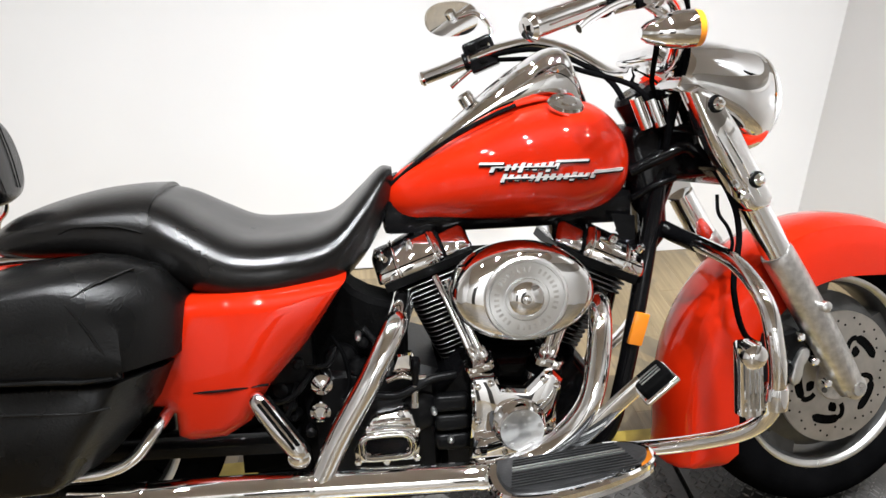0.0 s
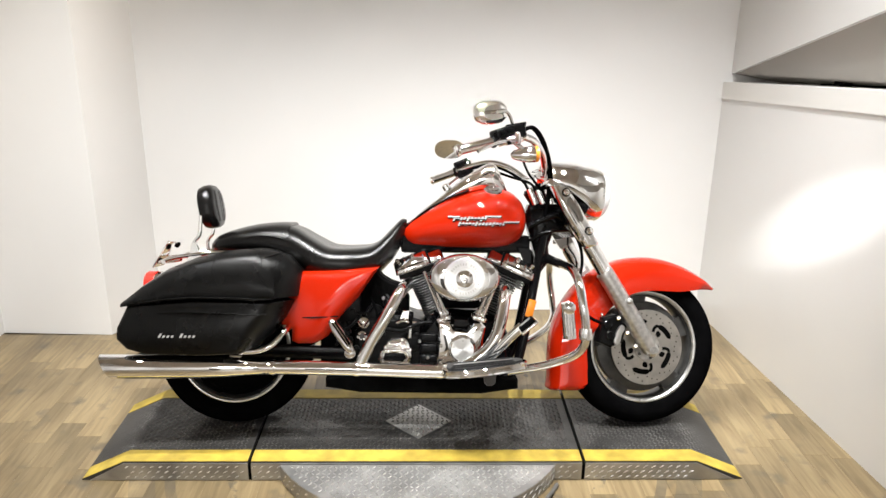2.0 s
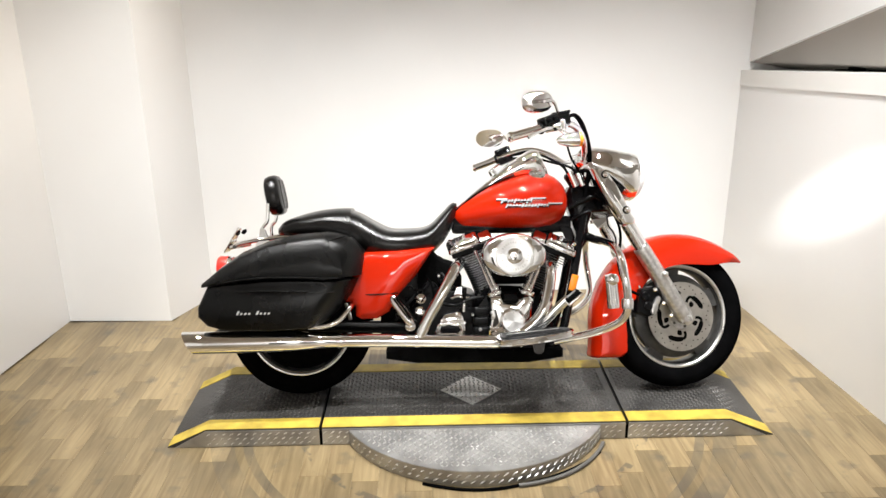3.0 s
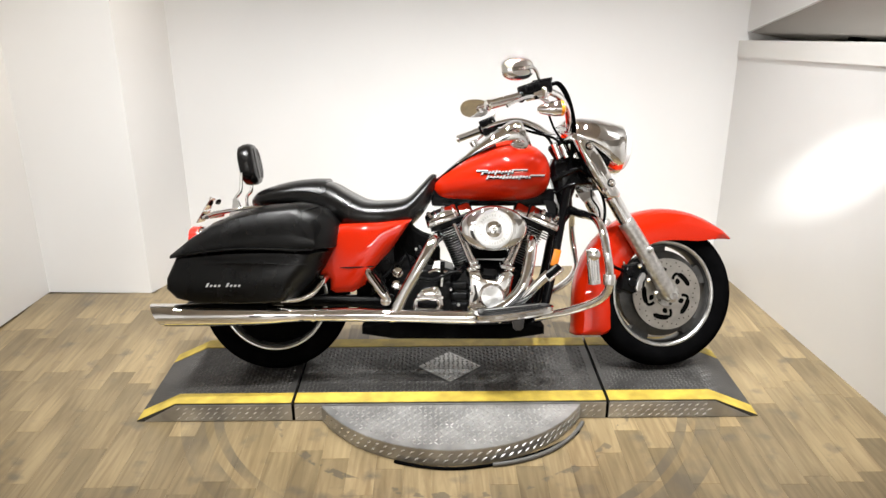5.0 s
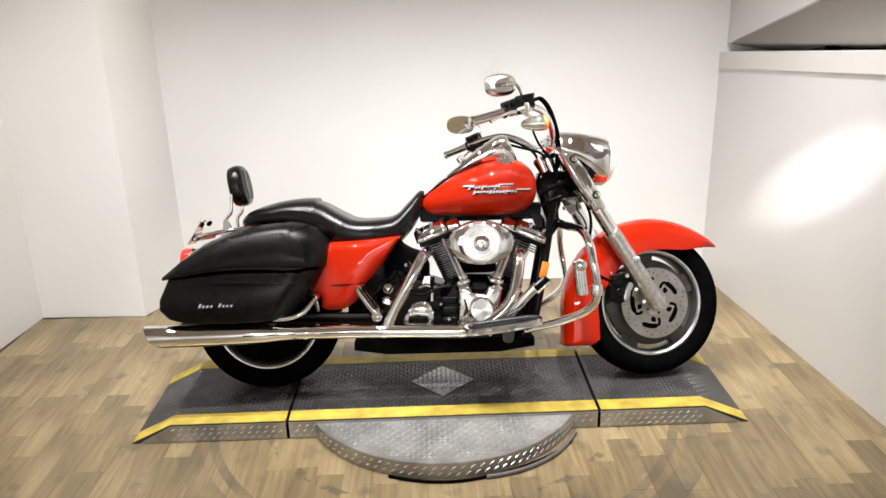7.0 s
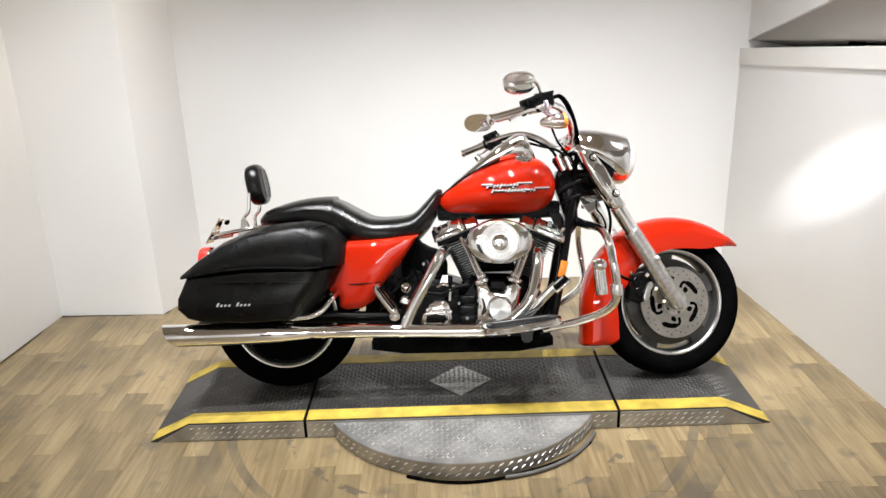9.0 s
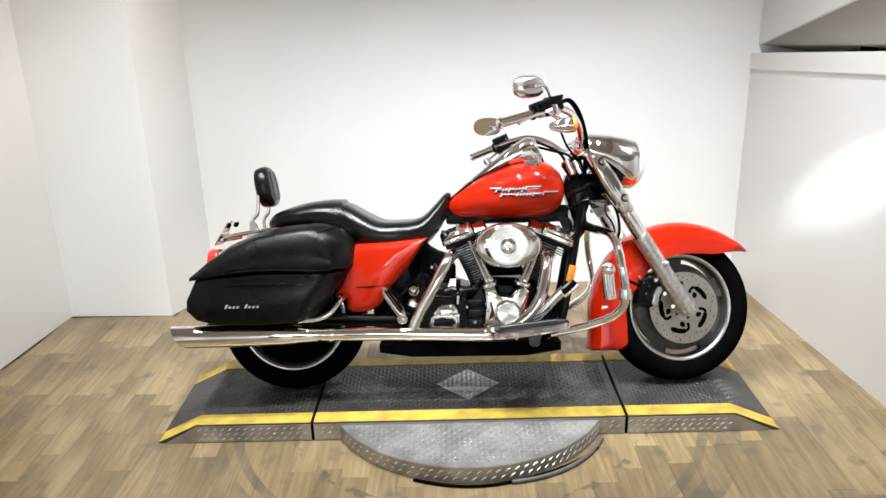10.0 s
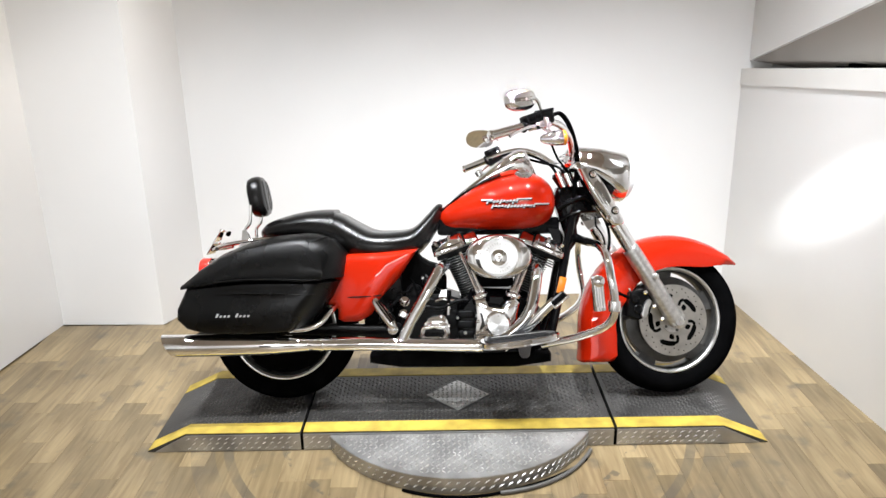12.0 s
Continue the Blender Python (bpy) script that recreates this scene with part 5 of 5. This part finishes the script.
# front end, turned a little to its left
for y in (-0.125, 0.125):
    leg = add("fork_slider", tube([(0.588, y, 0.588, 0.030), (0.60, y, 0.57, 0.0335), (0.70, y, 0.41, 0.0335), (0.758, y, 0.312, 0.031), (0.776, y, 0.28, 0.026)], 0.03, 20, 4), CAST, "worn cast aluminium fork slider", m=FORK)
    add("fork_tube", tube([(0.53, y, 0.69, 0.0295), (0.592, y, 0.585, 0.0295)], 0.029, 20, smooth=False), CHROME, "chrome fork tube", leg, FORK)
    shroud = [(0.375, 0.905), (0.40, 0.915), (0.442, 0.898), (0.485, 0.838), (0.562, 0.70), (0.55, 0.678), (0.515, 0.672), (0.50, 0.68), (0.425, 0.80)]
    s = -1 if y < 0 else 1
    cover_ob = add("fork_shroud", plate(shroud, ((y + s * 0.0, 0), (y + s * 0.016, 0), (y + s * 0.026, 0.003), (y + s * 0.033, 0.009), (y + s * 0.036, 0.017))), CHROME, "polished chrome fork shroud", leg, FORK)
    for bx, bz in ((0.428, 0.881), (0.516, 0.737)):
        add("bolt_washer", lathe([(0.0165, -0.004), (0.0165, 0.002), (0.015, 0.0035)], (bx, y + s * 0.036, bz), (0, s, 0), 20), BLACK, "black washer", leg, FORK)
        add("shroud_bolt", lathe([(0.012, 0.003), (0.012, 0.009), (0.0085, 0.011), (0.0085, 0.016), (0.005, 0.0205), (0.0015, 0.0215)], (bx, y + s * 0.036, bz), (0, s, 0), 16), CHROME, "chrome acorn bolt", leg, FORK)
    for dx, dz in ((0.0, 0.0), (0.013, 0.009)):
        add("shroud_rib", tube([(0.432 + dx, y + s * 0.033, 0.823 + dz), (0.47 + dx, y + s * 0.0355, 0.762 + dz), (0.513 + dx, y + s * 0.033, 0.695 + dz)], 0.0032, 8), CHROME, "", leg, FORK)
    add("shroud_clip", lathe([(0.011, 0), (0.011, 0.01), (0.006, 0.014)], (0.49, y + s * 0.028, 0.708), (0, s, 0), 12), CHROME, "", leg, FORK)
    for bx, bz in ((0.655, 0.421), (0.690, 0.365), (0.722, 0.314)):
        add("caliper_bolt", lathe([(0.0085, -0.012), (0.0085, 0.006), (0.005, 0.009)], (bx - 0.014, y + s * 0.012, bz - 0.01), (-0.3 , s, 0), 12), CHROME, "", leg, FORK)
    add("axle_cap", lathe([(0.026, -0.02), (0.026, 0.01), (0.017, 0.014), (0.015, 0.02)], (0.774, y + s * 0.01, AXLE + 0.004), (0, s, 0), 20), SATIN, "", leg, FORK)
    add("fender_stud", lathe([(0.011, 0), (0.011, 0.012), (0.005, 0.016)], (0.675, y + s * 0.033, 0.475), (0, s, 0), 12), SATIN, "", leg, FORK)
nacelle = add("headlamp", loft([oval(x, 0, z, w, h, 2.2, 40) for x, z, h, w in curve([(0.352, 0.952, 0.018, 0.05), (0.375, 0.948, 0.05, 0.08), (0.41, 0.94, 0.072, 0.096), (0.46, 0.93, 0.082, 0.104), (0.51, 0.914, 0.094, 0.109), (0.545, 0.899, 0.101, 0.110), (0.578, 0.891, 0.104, 0.107), (0.602, 0.887, 0.1, 0.1)], 5)]), CHROME, "large round chrome headlamp nacelle", m=FORK, sharp=60)
add("headlamp_ring", lathe([(0.099, 0.0), (0.102, 0.003), (0.1, 0.010), (0.095, 0.014), (0.09, 0.011)], (0.6, 0, 0.887), (1, 0, -0.05), 44, caps=False), CHROME, "", nacelle, FORK)
add("headlamp_lens", lathe([(0.092, 0.008), (0.09, 0.018), (0.083, 0.03), (0.068, 0.041), (0.045, 0.049), (0.02, 0.053), (0.003, 0.054)], (0.6, 0, 0.887), (1, 0, -0.05), 44), LENS, "clear headlamp lens", nacelle, FORK)
tree = add("triple_clamp", box((0.085, 0.27, 0.03), (0.405, 0, 0.905), 0.008, (0, 30, 0)), CHROME, "chrome triple clamp", m=FORK)
add("lower_clamp", box((0.09, 0.27, 0.035), (0.49, 0, 0.755), 0.008, (0, 30, 0)), BLACK, "", tree, FORK)
for (ax, az), (bx2, bz2) in (((0.328, 0.893), (0.352, 0.835)), ((0.362, 0.89), (0.382, 0.838)), ((0.395, 0.892), (0.415, 0.838)), ((0.44, 0.89), (0.468, 0.82))):
    add("clamp_post", tube([(ax, -0.07, az), (bx2, -0.07, bz2)], 0.0125, 14, smooth=False), CHROME, "chrome post", tree, STEER)
for y in (-0.045, 0.045):
    add("bar_riser", tube([(0.395, y, 0.905), (0.385, y, 0.955)], 0.016, 14, smooth=False), CHROME, "chrome bar riser", tree, FORK)
handlebar = add("handlebar", tube([(0.12, -0.37, 1.032), (0.20, -0.335, 1.055), (0.27, -0.29, 1.055), (0.33, -0.22, 1.02), (0.37, -0.13, 0.968), (0.385, -0.06, 0.958), (0.385, 0.06, 0.958), (0.37, 0.13, 0.968), (0.33, 0.22, 1.02), (0.27, 0.29, 1.05), (0.205, 0.335, 1.044), (0.14, 0.37, 1.024)], 0.0135, 14), CHROME, "wide chrome handlebar", m=BARS)
MIR = {1: pose(0.11, 0.42, 1.124, 19, 0, -14), -1: pose(0.108, -0.345, 1.134, -6, 6, 192)}
for s in (-1, 1):
    grip = add("grip", tube([(0.125 if s < 0 else 0.14, s * 0.368, 1.034 if s < 0 else 1.022), (-0.012 if s < 0 else 0.04, s * (0.415 if s < 0 else 0.435), 0.992 if s < 0 else 0.988)], 0.0168, 18, smooth=False), CHROME, "chrome handlebar grip", handlebar, BARS)
    hx, hy, hz = (0.152, -0.36, 1.044) if s < 0 else (0.166, 0.372, 1.034)
    add("grip_end", lathe([(0.014, -0.004), (0.0195, 0.0), (0.02, 0.006), (0.015, 0.012), (0.004, 0.014)], (-0.012, -0.415, 0.992) if s < 0 else (0.04, 0.435, 0.988), (-0.14, s * 0.047, -0.042), 20), CHROME, "", grip, BARS)
    add("grip_collar", lathe([(0.019, -0.006), (0.021, -0.003), (0.021, 0.003), (0.019, 0.006)], (0.112 if s < 0 else 0.128, s * (0.372 if s < 0 else 0.376), 1.029 if s < 0 else 1.018), (0.145, -s * 0.047, 0.045), 18), BLACK, "", grip, BARS)
    shape = box((0.074, 0.052, 0.036), (0, 0, 0.019), 0.01, segments=3)
    box((0.07, 0.052, 0.036 if s > 0 else 0.016), (0, 0, -0.019 if s > 0 else -0.008), 0.007, segments=3, bm=shape)
    house_m = BARS @ pose(hx, hy, hz, 0, -20, -s * 20)
    housing = add("switch_housing", shape, BLACK, "black switch housing", handlebar, house_m)
    for ux, uz in ((-0.014, 0.018), (0.014, 0.02), (0.0, -0.018)):
        add("switch_button", box((0.018, 0.008, 0.014), (ux, -0.027, uz), 0.003), MATT, "", housing, house_m)
    add("lever", tube([(0.17, s * 0.375, 1.035, 0.007), (0.12, s * 0.40, 1.022, 0.006), (0.07, s * 0.425, 1.0, 0.0055), (0.045, s * 0.437, 0.985, 0.0065)] if s < 0 else [(0.185, 0.375, 1.034, 0.007), (0.155, 0.39, 1.008, 0.006), (0.12, 0.405, 0.98, 0.0055), (0.098, 0.41, 0.962, 0.0065)], 0.006, 10, flat=0.7), CHROME, "chrome hand lever", handlebar, BARS)
    mirror = add("mirror", loft([[(0.066 * k * math.copysign(abs(math.cos(a)) ** 0.8, math.cos(a)), d, 0.042 * k * math.copysign(abs(math.sin(a)) ** 0.85, math.sin(a))) for a in (2 * math.pi * i / 36 for i in range(36))] for k, d in ((0.5, 0.032), (0.78, 0.026), (0.94, 0.014), (1.0, 0.002), (0.98, -0.003))]), CHROME, "oval chrome rear-view mirror", m=BARS @ MIR[s])
    add("mirror_glass", loft([[(0.062 * k * math.copysign(abs(math.cos(a)) ** 0.8, math.cos(a)), d, 0.038 * k * math.copysign(abs(math.sin(a)) ** 0.85, math.sin(a))) for a in (2 * math.pi * i / 36 for i in range(36))] for k, d in ((1, -0.0031), (0.99, -0.005))]), GLASSY, "mirror glass", mirror, BARS @ MIR[s])
    add("mirror_stem", tube([(0.175, s * 0.345, 1.05), (0.185, s * 0.355, 1.09), (0.16, s * 0.38, 1.13), (0.12, s * 0.40, 1.125)], 0.006, 10), CHROME, "chrome stem", mirror, BARS)
master = add("brake_reservoir", box((0.068, 0.05, 0.042), (0.2, -0.345, 1.068), 0.006, (0, -8, -15)), BLACK, "black brake fluid reservoir", m=BARS)
add("reservoir_lid", box((0.072, 0.054, 0.008), (0.199, -0.345, 1.092), 0.003, (0, -8, -15)), BLACK, "", master, BARS)
add("master_cylinder", tube([(0.15, -0.335, 1.052, 0.012), (0.185, -0.34, 1.06, 0.019), (0.22, -0.335, 1.062, 0.018), (0.25, -0.32, 1.052, 0.01)], 0.018, 14, 5), CHROME, "polished brake master cylinder", master, BARS)
add("lever_bracket", tube([(0.13, -0.372, 1.018, 0.006), (0.15, -0.376, 1.03, 0.013), (0.185, -0.376, 1.038, 0.016), (0.215, -0.366, 1.044, 0.011)], 0.012, 12, 5, flat=0.7), CHROME, "polished lever bracket", master, BARS)
add("lever_pivot", lathe([(0.013, -0.02), (0.015, 0.0), (0.013, 0.016), (0.006, 0.02)], (0.195, -0.375, 1.045), (0, 0.2, 1), 16), CHROME, "", master, BARS)
signal = add("front_turn_signal", lathe([(0.008, -0.056), (0.016, -0.046), (0.024, -0.02), (0.028, 0.005), (0.028, 0.026)], (0.232, -0.37, 0.99), (1, -0.1, 0.05), 28), CHROME, "bullet chrome front turn signal", m=BARS)
add("signal_lens", lathe([(0.028, 0.026), (0.027, 0.036), (0.017, 0.043), (0.004, 0.045)], (0.232, -0.37, 0.99), (1, -0.1, 0.05), 28), AMBER, "amber lens", signal, BARS)
add("signal_arm", tube([(0.215, -0.37, 1.01), (0.19, -0.35, 1.035), (0.175, -0.345, 1.05)], 0.008, 10), CHROME, "", signal, BARS)
for k, (dy, dx) in enumerate(((0.0, 0.0), (0.014, 0.012), (-0.012, 0.006))):
    add("control_cable", tube([(0.21, -0.32 + dy, 1.06), (0.265 + dx, -0.29 + dy, 1.098), (0.33 + dx, -0.22 + dy, 1.06), (0.382 + dx, -0.14 + dy, 0.97), (0.395 + dx, -0.09, 0.90), (0.39, -0.07, 0.80)], 0.0052, 10), RUBBER, "black control cable", m=BARS)
add("lever_cable", tube([(0.2, -0.37, 1.03), (0.225, -0.33, 0.985), (0.28, -0.22, 0.945), (0.335, -0.12, 0.925), (0.37, -0.08, 0.9)], 0.0045, 8), RUBBER, "black control cable", m=BARS)
add("clamp_block", box((0.05, 0.16, 0.03), (0.375, 0, 0.975), 0.01, (0, 28, 0), 3), CHROME, "chrome handlebar clamp", tree, FORK)
add("clutch_cable", tube([(0.19, 0.36, 1.02), (0.25, 0.22, 1.005), (0.30, 0.08, 0.965), (0.345, -0.04, 0.925), (0.375, -0.06, 0.87)], 0.0055, 10), RUBBER, "black control cable", m=BARS)
add("clutch_cable", tube([(0.18, 0.345, 1.03), (0.26, 0.25, 1.03), (0.32, 0.14, 0.985), (0.35, 0.05, 0.93), (0.36, 0.0, 0.84)], 0.006, 10), RUBBER, "black clutch cable", m=BARS)
add("fork_wire", tube([(0.452, -0.15, 0.705), (0.452, -0.155, 0.67), (0.472, -0.155, 0.642), (0.486, -0.15, 0.61), (0.49, -0.13, 0.57)], 0.0035, 8), RUBBER, "thin black wire by the fork", m=STEER)
caliper = add("brake_caliper", plate([(0.585, 0.31), (0.60, 0.405), (0.66, 0.415), (0.695, 0.37), (0.68, 0.31), (0.63, 0.29)], ((-0.055, 0.005), (-0.06, 0), (-0.115, 0), (-0.122, 0.008))), SEMI, "black brake caliper", m=STEER)
for px, pz in ((0.618, 0.378), (0.628, 0.336)):
    add("piston_cover", lathe([(0.019, -0.004), (0.019, 0.005), (0.015, 0.009), (0.008, 0.007), (0.003, 0.007)], (px, -0.122, pz), sides=20), BLACK, "", caliper, STEER)
add("bleed_screw", lathe([(0.0055, 0), (0.0055, 0.014), (0.003, 0.018)], (0.606, -0.1, 0.405), (-0.4, -0.3, 1), 10), CHROME, "", caliper, STEER)
add("caliper_cover", plate([(0.648, 0.298), (0.66, 0.303), (0.668, 0.318), (0.672, 0.338), (0.681, 0.352), (0.684, 0.366), (0.676, 0.375), (0.664, 0.371), (0.652, 0.353), (0.644, 0.33), (0.640, 0.311)], ((-0.12, 0), (-0.128, 0), (-0.131, 0.0015), (-0.132, 0.004)), 3), SATIN, "pale oval caliper cover", caliper, STEER)
add("brake_hose", tube([(0.44, -0.10, 0.80), (0.50, -0.12, 0.70), (0.515, -0.13, 0.62), (0.50, -0.135, 0.52), (0.53, -0.13, 0.42), (0.60, -0.11, 0.38)], 0.006, 10), RUBBER, "black brake hose", m=STEER)

# ---- floor planks ----
part("floor_rest", box((6.8, 5.95, 0.01), (-0.3, -5.4, -0.0062), 0), WOOD, floor)
planks = random.Random(5)
meshes = {}
for col in range(46):
    x = -2.75 + 0.098 * col
    y = -2.45 - planks.random() * 0.6
    stop = 1.285 if x > -1.6 else 0.945
    if x < -2.19:
        stop = 1.0 + (x + 2.19) * 9.0
    if x > 1.52:
        stop = 1.29 - (x - 1.52) / 0.0905
    while y < stop - 0.02:
        n = min(planks.choice((0.61, 0.46, 0.305)), round(stop - y, 2))
        if n not in meshes:
            bm = box((0.0978, n - 0.0003, 0.012), (0, 0, 0), 0.0005, segments=1)
            mesh = bpy.data.meshes.new("plank")
            bm.to_mesh(mesh)
            bm.free()
            mesh.materials.append(WOOD)
            meshes[n] = mesh
        ob = new("plank", meshes[n])
        ob.location = (x, y + n / 2, -0.006)
        ob.parent = floor
        y += n
